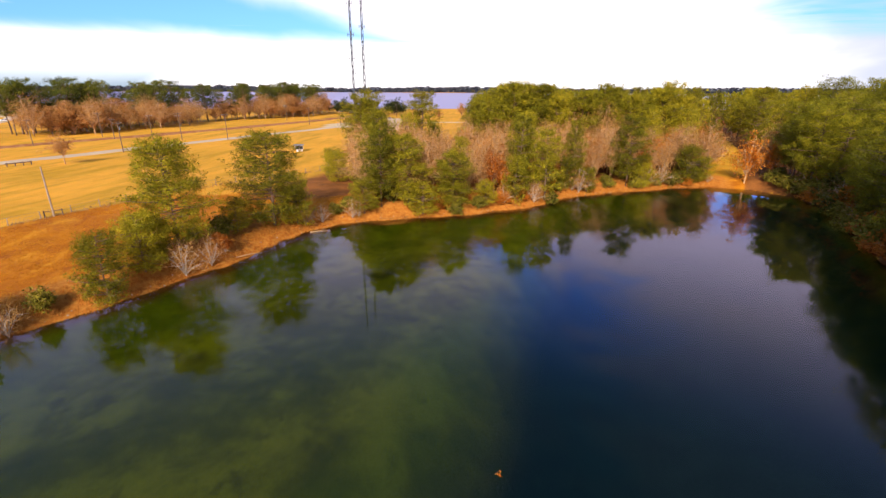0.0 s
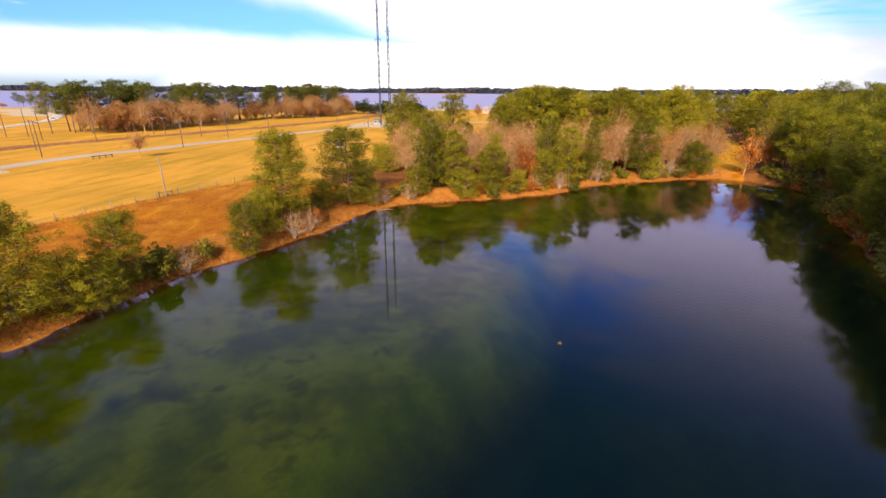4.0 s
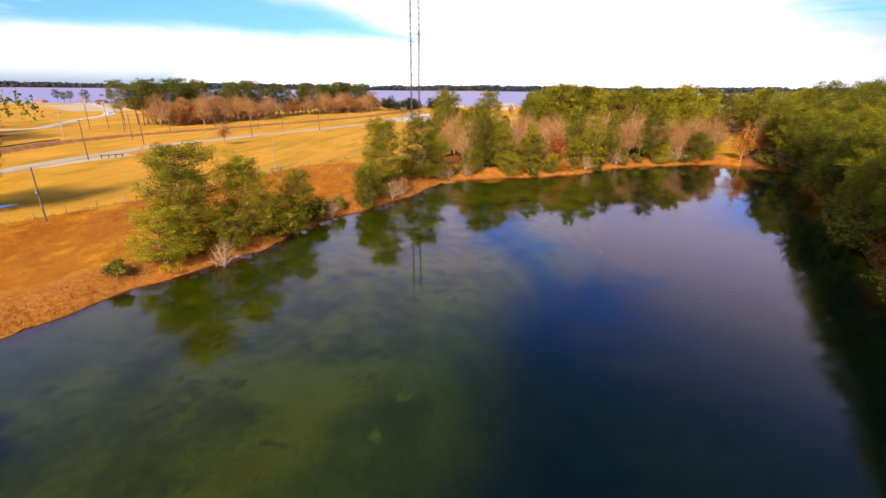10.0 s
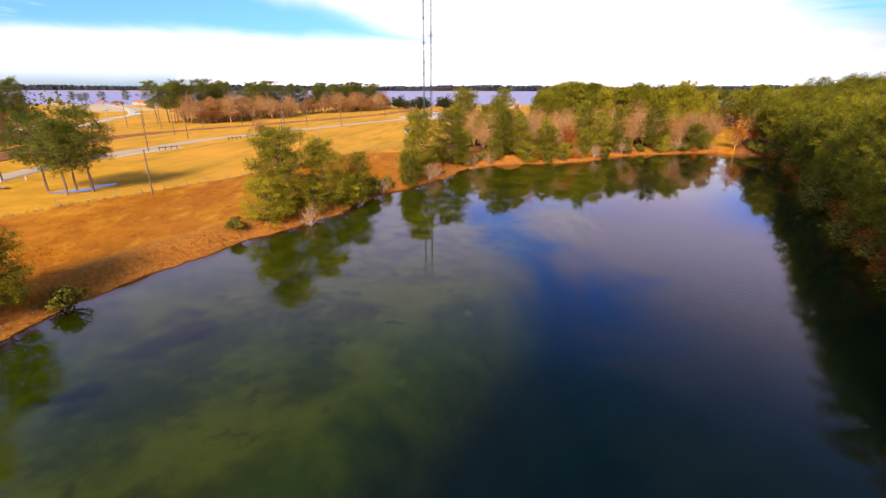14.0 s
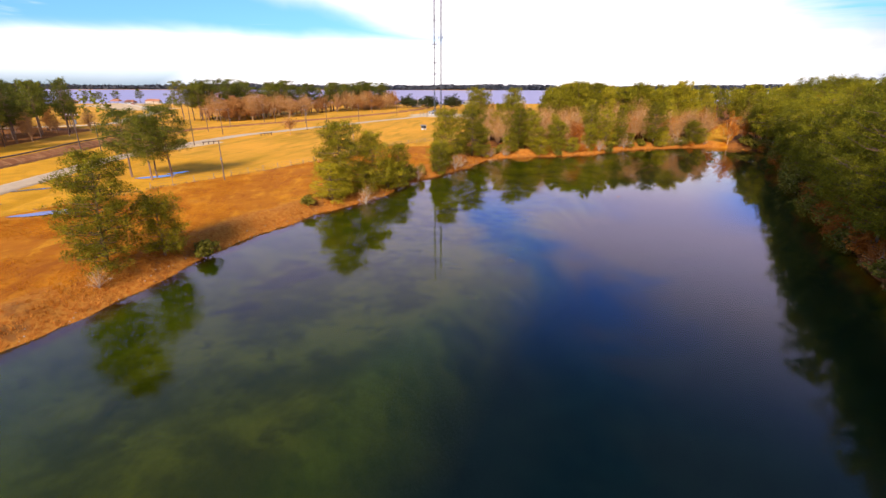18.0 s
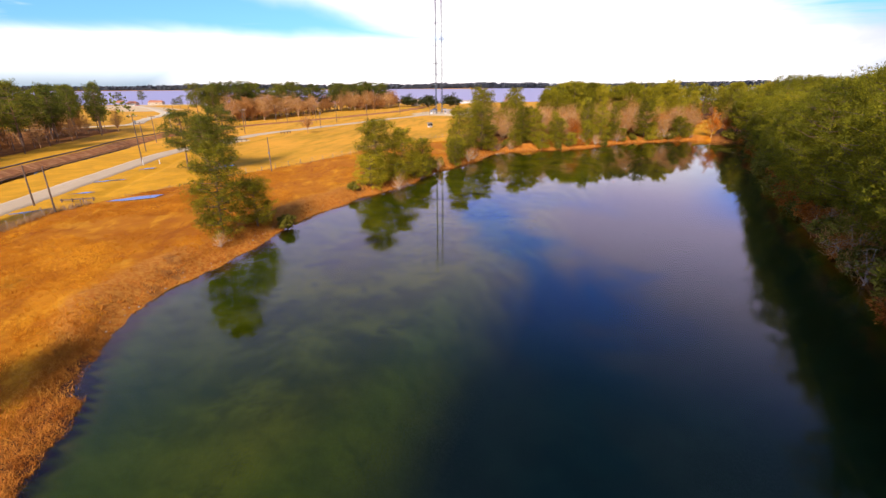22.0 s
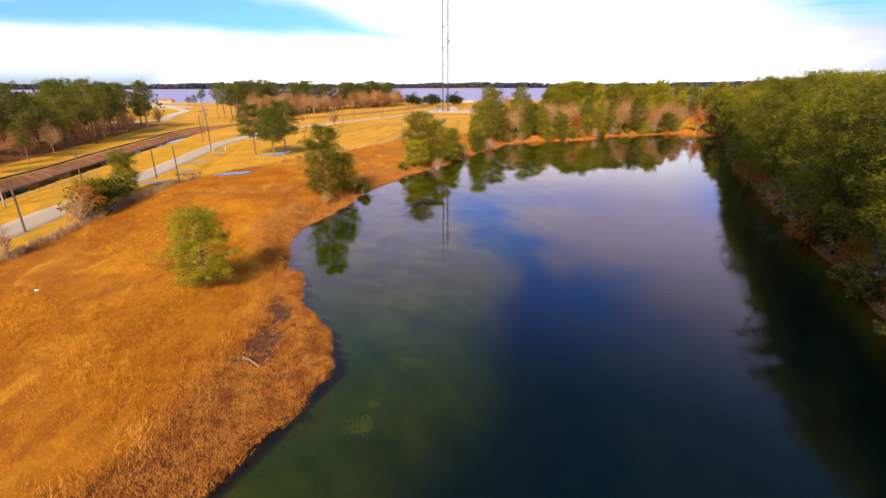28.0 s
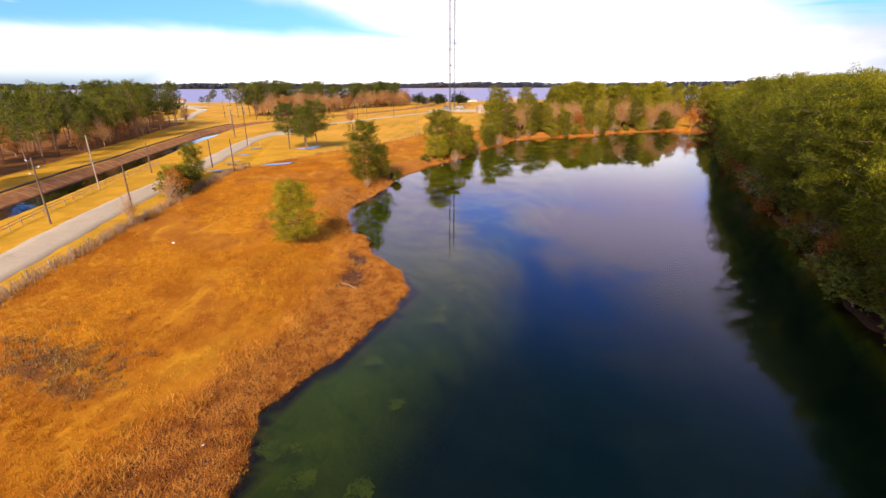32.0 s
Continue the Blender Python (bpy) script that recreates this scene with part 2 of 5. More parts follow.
STEEL = rough_stuff("galvanised_steel", (0.10, 0.11, 0.13), (0.17, 0.18, 0.20), 1.5, 0.7, 0.1, 0.0)
TOWERSTEEL = rough_stuff("dull_tower_steel", (0.045, 0.055, 0.075), (0.07, 0.08, 0.10), 1.5, 0.7, 0.1)
REDPAINT = rough_stuff("faded_red_paint", (0.36, 0.11, 0.09), (0.46, 0.17, 0.13), 1.0, 0.6, 0.1)
WHITEPAINT = rough_stuff("white_paint", (0.546, 0.546, 0.538), (0.640, 0.632, 0.616), 1.0, 0.6, 0.1)
ROOF = rough_stuff("terracotta_roof", (0.30, 0.11, 0.055), (0.40, 0.17, 0.085), 1.0, 0.85, 0.3)
WALLTAN = rough_stuff("tan_wall", (0.429, 0.312, 0.203), (0.515, 0.390, 0.265), 1.0, 0.85, 0.2)
DARKGLASS = rough_stuff("dark_window", (0.02, 0.025, 0.03), (0.035, 0.04, 0.045), 1.0, 0.15, 0.0)
STONE = rough_stuff("bank_stone", (0.234, 0.156, 0.101), (0.429, 0.343, 0.257), 3.0, 0.9, 0.5)
NEEDLE = leaf_stuff("pine_needles", (0.068, 0.072, 0.006), (0.250, 0.222, 0.011), (0.560, 0.440, 0.022), 0.26)
NEEDLEDARK = leaf_stuff("dark_pine_needles", (0.040, 0.058, 0.010), (0.105, 0.122, 0.014), (0.235, 0.218, 0.020), 0.24)
NEEDLEEAST = leaf_stuff("shaded_pine_needles", (0.054, 0.064, 0.007), (0.205, 0.200, 0.012), (0.470, 0.400, 0.022), 0.38)
OAKLEAF = leaf_stuff("evergreen_oak_leaves", (0.028, 0.036, 0.012), (0.055, 0.065, 0.018), (0.10, 0.105, 0.03), 0.2)
RUST = leaf_stuff("rust_leaves", (0.32, 0.080, 0.012), (0.56, 0.170, 0.020), (0.75, 0.29, 0.035), 0.36)
TANLEAF = leaf_stuff("tan_leaves", (0.30, 0.130, 0.036), (0.50, 0.230, 0.062), (0.64, 0.33, 0.11), 0.3)
TWIG = leaf_stuff("bare_twigs", (0.38, 0.160, 0.042), (0.56, 0.268, 0.075), (0.70, 0.39, 0.125), 0.22)
OLIVE = leaf_stuff("olive_leaves", (0.080, 0.075, 0.010), (0.20, 0.175, 0.018), (0.36, 0.28, 0.03), 0.2)
GOLD = leaf_stuff("golden_blades", (0.46, 0.165, 0.009), (0.62, 0.260, 0.014), (0.76, 0.375, 0.028), 0.3, 0.15)
PALESTRAW = leaf_stuff("pale_straw", (0.36, 0.130, 0.016), (0.54, 0.225, 0.030), (0.68, 0.335, 0.055), 0.25, 0.4)
BANKGRASS = leaf_stuff("bank_blades", (0.36, 0.125, 0.010), (0.50, 0.195, 0.014), (0.60, 0.27, 0.026), 0.25, 0.2)
STRAW = leaf_stuff("straw_blades", (0.34, 0.105, 0.007), (0.50, 0.185, 0.011), (0.64, 0.285, 0.020), 0.25, 0.10)
REED = leaf_stuff("dead_reeds", (0.15, 0.042, 0.009), (0.36, 0.118, 0.016), (0.58, 0.235, 0.038), 0.18, 0.7)
# far-shore woods: distance haze is put into the blue-grey leaf colour
HAZEWOOD = leaf_stuff("hazed_far_woods", (0.045, 0.052, 0.072), (0.070, 0.078, 0.100), (0.10, 0.11, 0.13), 0.1, 0.02)

# ---- plan of the land ----
SHORE = [(-17, -130), (-18, -118), (-20, -115), (-21.4, -112.2), (-20.7, -109), (-19.8, -105), (-20.4, -100), (-19.4, -95.6), (-20.4, -90.5),
         (-24, -86.2), (-29, -83), (-34.4, -76.8), (-38, -73.4), (-41.5, -70), (-44.5, -65.5), (-46.3, -59), (-46.8, -50), (-48.2, -43),
         (-50, -35), (-50.4, -25), (-49.5, -14), (-47.3, -4), (-46.5, 3), (-47.6, 15), (-46.2, 24), (-44.2, 30), (-43, 40), (-42.8, 52),
         (-40.5, 60), (-33, 65), (-27, 69.7), (-20.8, 74.6), (-14.4, 81.4), (-9, 92.5), (0.5, 102), (12, 111), (20, 116), (28, 115.4),
         (34.5, 110.5), (36, 100), (35, 86), (33, 72), (31, 58), (29, 40), (26.5, 15), (25, -10), (24, -40), (23, -70), (22.5, -100),
         (22, -130), (19, -158), (0, -166), (-12, -150)]
ROAD = [(-20, -172), (-48, -130), (-63, -107.5), (-78, -85), (-96.5, -53), (-115, -22), (-132, 5), (-141.5, 30), (-147.5, 55), (-149, 75),
        (-147.5, 100), (-144.5, 130), (-141, 165), (-137, 205), (-128, 236), (-108, 262), (-70, 285)]
CANAL = [(-45, -170), (-72, -128), (-95, -92), (-104, -79), (-112, -67), (-129, -41), (-144, -19), (-162, 10), (-177, 33), (-186, 56), (-189, 90),
         (-186, 130), (-181, 180), (-176, 240), (-190, 330)]
DRAIN = [(-90, -44), (-94, -37), (-109, -14), (-126, 10)]
TRACK = [(-345, -40), (-285, 30), (-251, 80), (-286, 109), (-328, 160), (-420, 218), (-540, 276), (-640, 300)]
LAKE_N, LAKE_D = (-0.42, 0.908), 523.0


def smooth(x, a, b):
    s = np.clip((x - a) / (b - a), 0, 1)
    return s * s * (3 - 2 * s)


def dist_line(x, y, pts, closed=False):
    """Distance to a line of points, the side (left is positive) and how far along."""
    best, side, along = np.full(x.shape, 1e9), np.zeros(x.shape), np.zeros(x.shape)
    run = 0.0
    pairs = list(zip(pts, pts[1:] + pts[:1] if closed else pts[1:]))
    for (ax, ay), (bx, by) in pairs:
        dx, dy = bx - ax, by - ay
        l2 = dx * dx + dy * dy
        s = np.clip(((x - ax) * dx + (y - ay) * dy) / l2, 0, 1)
        ex, ey = x - ax - s * dx, y - ay - s * dy
        d = np.hypot(ex, ey)
        m = d < best
        best = np.where(m, d, best)
        side = np.where(m, np.sign(dx * ey - dy * ex), side)
        along = np.where(m, run + s * math.sqrt(l2), along)
        run += math.sqrt(l2)
    return best, side, along


def inside(x, y, pts):
    w = np.zeros(x.shape, bool)
    for (ax, ay), (bx, by) in zip(pts, pts[1:] + pts[:1]):
        cond = (ay > y) != (by > y)
        w ^= cond & (x < (bx - ax) * (y - ay) / ((by - ay) if by != ay else 1e-9) + ax)
    return w


def wob(x, y, s, seed=0.0):
    """Cheap smooth waviness, about -1 to 1."""
    return (np.sin(x / s + 1.3 * seed + 1.7 * np.sin(y / (1.3 * s) + seed)) + np.sin(y / (0.8 * s) + 2.1 * seed + 1.1 * np.sin(x / (0.7 * s)))) / 2


def shore_dist(x, y):
    d = dist_line(x, y, SHORE, True)[0]
    d = np.where(inside(x, y, SHORE), -d, d)
    return d + 0.45 * wob(x, y, 2.3) + 0.25 * wob(x, y, 0.9, 2)


def shelf(y):
    return np.interp(y, [-130, -100, -60, -20, 20, 60], [-15, -14.5, -15.5, -14.5, -10.5, -9.5])


def lake_dist(x, y):
    return LAKE_N[0] * x + LAKE_N[1] * y - LAKE_D + 14 * wob(x, y, 46.0, 1) + 5 * wob(x, y, 17.0, 3)


INNER = [(-52, -58), (-47, -65.5), (-45.1, -68.2), (-39.9, -74.5), (-35.5, -79.6), (-32.5, -84.8), (-29.3, -89.3), (-27.3, -96.7), (-26.5, -100.3), (-26, -104.6), (-26, -109.3), (-25.5, -118),
         (-24, -130), (-20, -160)]


def inland(x, y):
    """How far inland of the reed flat's inner edge; negative on the flat."""
    d, s, _ = dist_line(x, y, INNER)
    return -d * s + 0.5 * wob(x, y, 2.9, 1) + 0.25 * wob(x, y, 1.1, 3)


def marsh(x, y):
    """Where the south-west shore is a flat of dead reeds."""
    return smooth(y, -66, -76) * smooth(x, -62, -50)


def wetness(x, y, q):
    """Standing water behind the reeds."""
    return smooth(q, -3.4, -2.2) * smooth(q, 0.0, -0.6) * smooth(wob(x, y, 3.4, 2) + 0.5 * wob(x, y, 1.2, 1), -0.9, 0.1) * smooth(y, -96, -90) * smooth(y, -70, -74)


def height(x, y):
    d = shore_dist(x, y)
    base = 1.75 + 0.30 * wob(x, y, 31.0) + 0.12 * wob(x, y, 9.0, 2)
    ms = marsh(x, y)
    q = inland(x, y)
    rise = (1 - ms) * smooth(d, -0.3, 4.8) + ms * (0.14 * smooth(d, -0.3, 0.6) - 0.118 * wetness(x, y, q) + 0.86 * smooth(q, 0.3, 11) * smooth(d, 1.0, 4.0))
    z = base * rise + 0.05 * wob(x, y, 1.1, 4) * smooth(d, 0, 2)
    deep = 4.6 * smooth(x - shelf(y), -4.0, 7.0) * np.where(x > 8, smooth(-d, 0.5, 5), smooth(-d, 2, 9))
    zin = -0.10 - np.minimum(-d * 0.28, 1.5) - deep + 0.12 * wob(x, y, 2.7)
    z = np.where(d < 0, np.minimum(zin, 0.0), np.maximum(z, -0.06))
    c, side, _ = dist_line(x, y, CANAL)
    s = c * side
    cut = np.where(s < 0, smooth(-s, 5.0, 2.0), smooth(s, 9.6, 3.0))
    z = z - np.where(d > 4, cut * (base + 0.35), 0)
    z = z - 0.45 * smooth(dist_line(x, y, DRAIN)[0], 1.5, 0.3)
    ld = lake_dist(x, y)
    z = np.where(ld > -40, z * (1 - smooth(ld, -40, 0)) - 1.5 * smooth(ld, -4, 20), z)
    far = LAKE_N[0] * x + LAKE_N[1] * y
    z = np.where(far > 2900, -1.5 + 4.0 * smooth(far, 2900, 3000), z)
    return z


def zat(x, y):
    return float(height(np.array([float(x)]), np.array([float(y)]))[0])


def put_mesh(name, verts, faces, mat, parent=None, label="", smooth_shade=False):
    me = bpy.data.meshes.new(name)
    me.from_pydata([tuple(v) for v in verts], [], [tuple(f) for f in faces])
    me.materials.append(mat)
    if smooth_shade:
        me.shade_smooth()
    ob = new(name, me)
    if parent:
        ob.parent = parent
    if label:
        ob["label"] = label
    return ob


def tris_mesh(name, co, mat, round_to=None):
    """A mesh of loose triangles from an (n, 3, 3) array. round_to: a way that each one faces, so that a clump of them is shaded as one round tuft."""
    n = len(co)
    if round_to is not None:
        face = np.cross(co[:, 1] - co[:, 0], co[:, 2] - co[:, 0])
        back = (face * round_to).sum(1) < 0
        co = co.copy()
        co[back] = co[back][:, [1, 0, 2]]
    me = bpy.data.meshes.new(name)
    me.vertices.add(n * 3)
    me.vertices.foreach_set("co", co.reshape(-1).astype(np.float32))
    me.loops.add(n * 3)
    me.loops.foreach_set("vertex_index", np.arange(n * 3, dtype=np.int32))
    me.polygons.add(n)
    me.polygons.foreach_set("loop_start", np.arange(0, n * 3, 3, dtype=np.int32))
    me.update(calc_edges=True)
    me.materials.append(mat)
    if round_to is not None:
        me.normals_split_custom_set_from_vertices(np.repeat(round_to, 3, 0).tolist())
    return me


def build_ground():
    def lines(lo, hi, step, end):
        mid = list(np.arange(lo, hi + 0.01, step))
        up, s = [], step
        a = hi
        while a < end:
            s *= 1.16
            a += s
            up.append(a)
        dn, s, a = [], step, lo
        while a > -end:
            s *= 1.16
            a -= s
            dn.append(a)
        return np.array(dn[::-1] + mid + up)

    gx, gy = lines(-205, 42, 0.9, 4600), lines(-140, 124, 0.85, 4600)
    X, Y = np.meshgrid(gx, gy)
    Z = height(X, Y)
    nx, ny = len(gx), len(gy)
    idx = np.arange(nx * ny).reshape(ny, nx)
    quads = np.stack([idx[:-1, :-1], idx[:-1, 1:], idx[1:, 1:], idx[1:, :-1]], -1).reshape(-1, 4)
    me = bpy.data.meshes.new("ground")
    me.vertices.add(nx * ny)
    me.vertices.foreach_set("co", np.stack([X, Y, Z], -1).reshape(-1).astype(np.float32))
    nq = len(quads)
    me.loops.add(nq * 4)
    me.loops.foreach_set("vertex_index", quads.reshape(-1).astype(np.int32))
    me.polygons.add(nq)
    me.polygons.foreach_set("loop_start", np.arange(0, nq * 4, 4, dtype=np.int32))
    me.update(calc_edges=True)
    d = shore_dist(X, Y)
    fence, fs, _ = dist_line(X, Y, FENCE)
    dryside = smooth(fence * fs, 1.5, -1.5)
    dry = dryside * (d > 0) * smooth(Y - 0.62 * X, 112, 98)
    soil = smooth(d, 9.0, 3.0) * (d > -1.5) * smooth(X, 30, 18) * (1 - 0.75 * marsh(X, Y))
    wood = np.maximum(smooth(Y - 0.62 * X, 92, 104) * smooth(X, -72, -56), smooth(X, 10, 16))
    wood = wood * (1 - smooth(lake_dist(X, Y), -120, -60)) * (1 - 0.9 * smooth(np.hypot((X - 23 - 0.14 * (Y - 115)) / 5, (Y - 160) / 62), 1.2, 0.8))
    c, side, _ = dist_line(X, Y, CANAL)
    s = c * side
    clay = np.where(s > 0, smooth(s, 9.0, 7.5), smooth(-s, 2.4, 1.6)) * (d > 4)
    ld = lake_dist(X, Y)
    sand = np.maximum(smooth(ld, -70, -35) * smooth(ld, 5, 0) * smooth(X, -300, -420), smooth(dist_line(X, Y, [(-500, 240), (-400, 200)])[0], 30, 18))
    sand = np.maximum(sand, smooth(dist_line(X, Y, [(-137, 22), (-139, 42)])[0], 5, 3.2))
    sand = np.maximum(sand, smooth(np.hypot(X + 128, Y - 226), 30, 22))
    algae = smooth(-d, 0.5, 1.6)
    # where the bed takes the colour darkened for water depth
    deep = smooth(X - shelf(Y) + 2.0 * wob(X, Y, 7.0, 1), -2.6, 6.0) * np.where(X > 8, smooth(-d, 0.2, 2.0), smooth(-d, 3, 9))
    fringe = np.maximum(0.6 * smooth(-d, 13, 2) * smooth(-d, 0.5, 1.6), 0.55 * smooth(X - shelf(Y) + 2.0 * wob(X, Y, 7.0, 1), -7.0, -1.5) * (d < -3))
    Q = inland(X, Y)
    mudflat = marsh(X, Y) * smooth(Q, 1.0, -0.5) * (d > -1)
    lush = 0.45 * marsh(X, Y) * smooth(Q, 1.0, 3.0) * smooth(Q, 8.0, 4.0) * smooth(wob(X, Y, 5.0, 2) + 0.8 * wob(X, Y, 1.8, 1), -0.5, 0.8)
    mudflat = np.maximum(mudflat, 0.55 * smooth(np.hypot((X + 38) / 5.5, (Y + 115.0) / 4.5) + 0.45 * wob(X, Y, 2.1) + 0.3 * wob(X, Y, 0.8, 2), 1.1, 0.5))
    olive = np.maximum(smooth(Y - 0.62 * X, 92, 104) * smooth(X, -60, -40), 0) + smooth(Y + 0.25 * wob(X, Y, 14.0) * 20, 45, -15) * smooth(Y - X, 260, 200)
    rl, rs, _ = dist_line(X, Y, ROWLINE)
    wood = np.maximum(wood, smooth(rl * rs, 0, 6) * smooth(rl, 60, 40) * smooth(Y, 70, 50))
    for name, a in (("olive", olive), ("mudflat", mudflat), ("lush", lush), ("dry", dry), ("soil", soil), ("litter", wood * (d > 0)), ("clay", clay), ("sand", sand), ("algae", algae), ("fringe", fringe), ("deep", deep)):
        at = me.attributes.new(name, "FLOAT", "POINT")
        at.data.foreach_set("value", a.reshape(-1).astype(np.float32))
    me.materials.append(LAND)
    me.shade_smooth()
    ob = new("ground", me)
    return tagged(ob, "gold and rust winter grassland sloping to the pond", "ground", kind="structure")


ROWLINE = [(-108, -100), (-121, -82), (-136, -62), (-160, -30), (-200, 25), (-226, 62)]
FENCE = [(-40, -150), (-52.7, -113), (-58, -104.5), (-66, -90), (-76, -71), (-88, -49), (-88.5, -33), (-86, -18), (-83.5, -6), (-81.5, 9), (-80, 26), (-80.5, 42),
         (-79.5, 52), (-76, 70), (-68, 92), (-64, 110)]


def along_line(pts, step):
    """Points at even steps along a line, with the heading."""
    out, left = [], 0.0
    for (ax, ay), (bx, by) in zip(pts, pts[1:]):
        l = math.hypot(bx - ax, by - ay)
        s = left
        while s < l:
            out.append((ax + (bx - ax) * s / l, ay + (by - ay) * s / l, math.atan2(by - ay, bx - ax)))
            s += step
        left = s - l
    return out


def strip(name, pts, width, mat, lift, label, cat, step=3.0, dip=0.08):
    """A road laid on the land: a crowned slab with edges that go into the ground."""
    rows = along_line(pts, step)
    for _ in range(6):
        rows = [rows[0]] + [((a[0] + b[0] * 2 + c[0]) / 4, (a[1] + b[1] * 2 + c[1]) / 4, b[2]) for a, b, c in zip(rows, rows[1:], rows[2:])] + [rows[-1]]
    rng = random.Random(5)
    vs, fs = [], []
    for i, (x, y, _) in enumerate(rows):
        a, b = rows[max(i - 1, 0)], rows[min(i + 1, len(rows) - 1)]
        h = math.atan2(b[1] - a[1], b[0] - a[0])
        nx, ny = -math.sin(h), math.cos(h)
        z = max(zat(x, y), zat(x + nx * width / 2, y + ny * width / 2), zat(x - nx * width / 2, y - ny * width / 2)) + lift
        w = width / 2 + rng.uniform(-0.15, 0.15)
        for o, dz in ((-w - 0.2, -0.6), (-w, 0), (-w * 0.5, dip * 0.7), (0, dip), (w * 0.5, dip * 0.7), (w, 0), (w + 0.2, -0.6)):
            vs.append((x + nx * o, y + ny * o, z + dz))
        if i:
            k = 7 * i
            fs += [(k - 7 + j, k - 6 + j, k + j + 1, k + j) for j in range(6)]
    return tagged(put_mesh(name, vs, fs, mat, smooth_shade=True), label, cat, kind="structure")


def sheet(name, pts, z, mat, label, cat):
    bm = bmesh.new()
    f = bm.faces.new([bm.verts.new((x, y, z)) for x, y in pts])
    bmesh.ops.triangulate(bm, faces=[f])
    bmesh.ops.recalc_face_normals(bm, faces=bm.faces)
    me = bpy.data.meshes.new(name)
    bm.to_mesh(me)
    bm.free()
    if me.polygons[0].normal.z < 0:
        me.flip_normals()
    me.materials.append(mat)
    return tagged(new(name, me), label, cat, kind="structure")


build_ground()
sheet("pond_water", [(-60, -170), (45, -170), (45, 125), (-60, 125)], 0.0, POND, "still dark blue-green pond water", "water")
sheet("lake_water", [(-4500, -1200), (-300, 250), (3000, 1650), (3000, 4500), (-4500, 4500)], 0.0, LAKE, "wide lake with lavender-blue sky sheen in its colour, under a pale sky", "water")
sheet("ditch_water", [(-60, -155), (-40, -165), (-95, -80), (-180, 60), (-185, 250), (-200, 250), (-200, 60), (-105, -92)], 0.22, DITCH, "narrow strip of still water in the ditch", "water")
strip("road", ROAD, 6.0, ASPHALT, 0.05, "worn pale asphalt two-lane road", "road")
strip("gravel_road", TRACK, 7.0, SANDROAD, 0.06, "pale gravel road to the lakeside", "road", 8.0)
strip("tower_drive", [(-137, 205), (-128, 214), (-112, 218), (-95, 222)], 6.0, SANDROAD, 0.07, "pale gravel drive to the towers", "road", 4.0)

# ---- plants ----


def unit(n, rng):
    v = rng.normal(size=(n, 3))
    return v / np.linalg.norm(v, axis=1)[:, None]


def tufts(centres, radii, per, size, rng, squash=0.75, thin=0.38, up=0.25):
    """Clumps of small leaves: (n, 3, 3) triangles that point outwards from each clump's middle."""
    c = np.repeat(np.asarray(centres, float), per, 0)
    r = np.repeat(np.asarray(radii, float), per)
    d = unit(len(c), rng)
    d[:, 2] = d[:, 2] * squash
    base = c + d * (r * rng.uniform(0.25, 1.0, len(c)) ** 0.6)[:, None]
    way = d + 0.75 * unit(len(c), rng)
    way[:, 2] += up
    way /= np.linalg.norm(way, axis=1)[:, None] + 1e-9
    s = size * rng.uniform(0.6, 1.35, len(c))
    side = np.cross(way, unit(len(c), rng))
    side /= np.linalg.norm(side, axis=1)[:, None] + 1e-9
    tip = base + way * s[:, None]
    w = side * (s * thin)[:, None]
    mid = base + way * (s * 0.15)[:, None]
    face = np.cross(w, way)
    face /= np.linalg.norm(face, axis=1)[:, None] + 1e-9
    out = d + np.array([0, 0, 0.35])
    face *= np.sign((face * out).sum(1))[:, None]
    out = out + 0.35 * face
    return np.stack([mid - w, mid + w, tip], 1), out / (np.linalg.norm(out, axis=1)[:, None] + 1e-9)


def tube(path, radii, sides=5):
    """A tapered limb along a path: vertices and faces."""
    vs, fs = [], []
    for i, (p, r) in enumerate(zip(path, radii)):
        a = path[max(i - 1, 0)]
        b = path[min(i + 1, len(path) - 1)]
        d = Vector(b) - Vector(a)
        q = d.to_track_quat("Z", "Y") if d.length > 1e-6 else Euler((0, 0, 0)).to_quaternion()
        for k in range(sides):
            an = 2 * math.pi * k / sides
            o = q @ Vector((math.cos(an) * r, math.sin(an) * r, 0))
            vs.append((p[0] + o.x, p[1] + o.y, p[2] + o.z))
        if i:
            n = (i - 1) * sides
            fs += [(n + k, n + (k + 1) % sides, n + sides + (k + 1) % sides, n + sides + k) for k in range(sides)]
    fs.append(tuple(range((len(path) - 1) * sides, len(path) * sides)))
    return vs, fs


class Wood:
    """Collects limbs into one mesh."""

    def __init__(self):
        self.v, self.f = [], []

    def limb(self, path, r0, r1, sides=5):
        n = len(path)
        vs, fs = tube(path, [r0 + (r1 - r0) * i / (n - 1) for i in range(n)], sides)
        k = len(self.v)
        self.v += vs
        self.f += [tuple(i + k for i in f) for f in fs]

    def mesh(self, name, mat):
        me = bpy.data.meshes.new(name)
        me.from_pydata(self.v, [], self.f)
        me.materials.append(mat)
        me.shade_smooth()
        return me


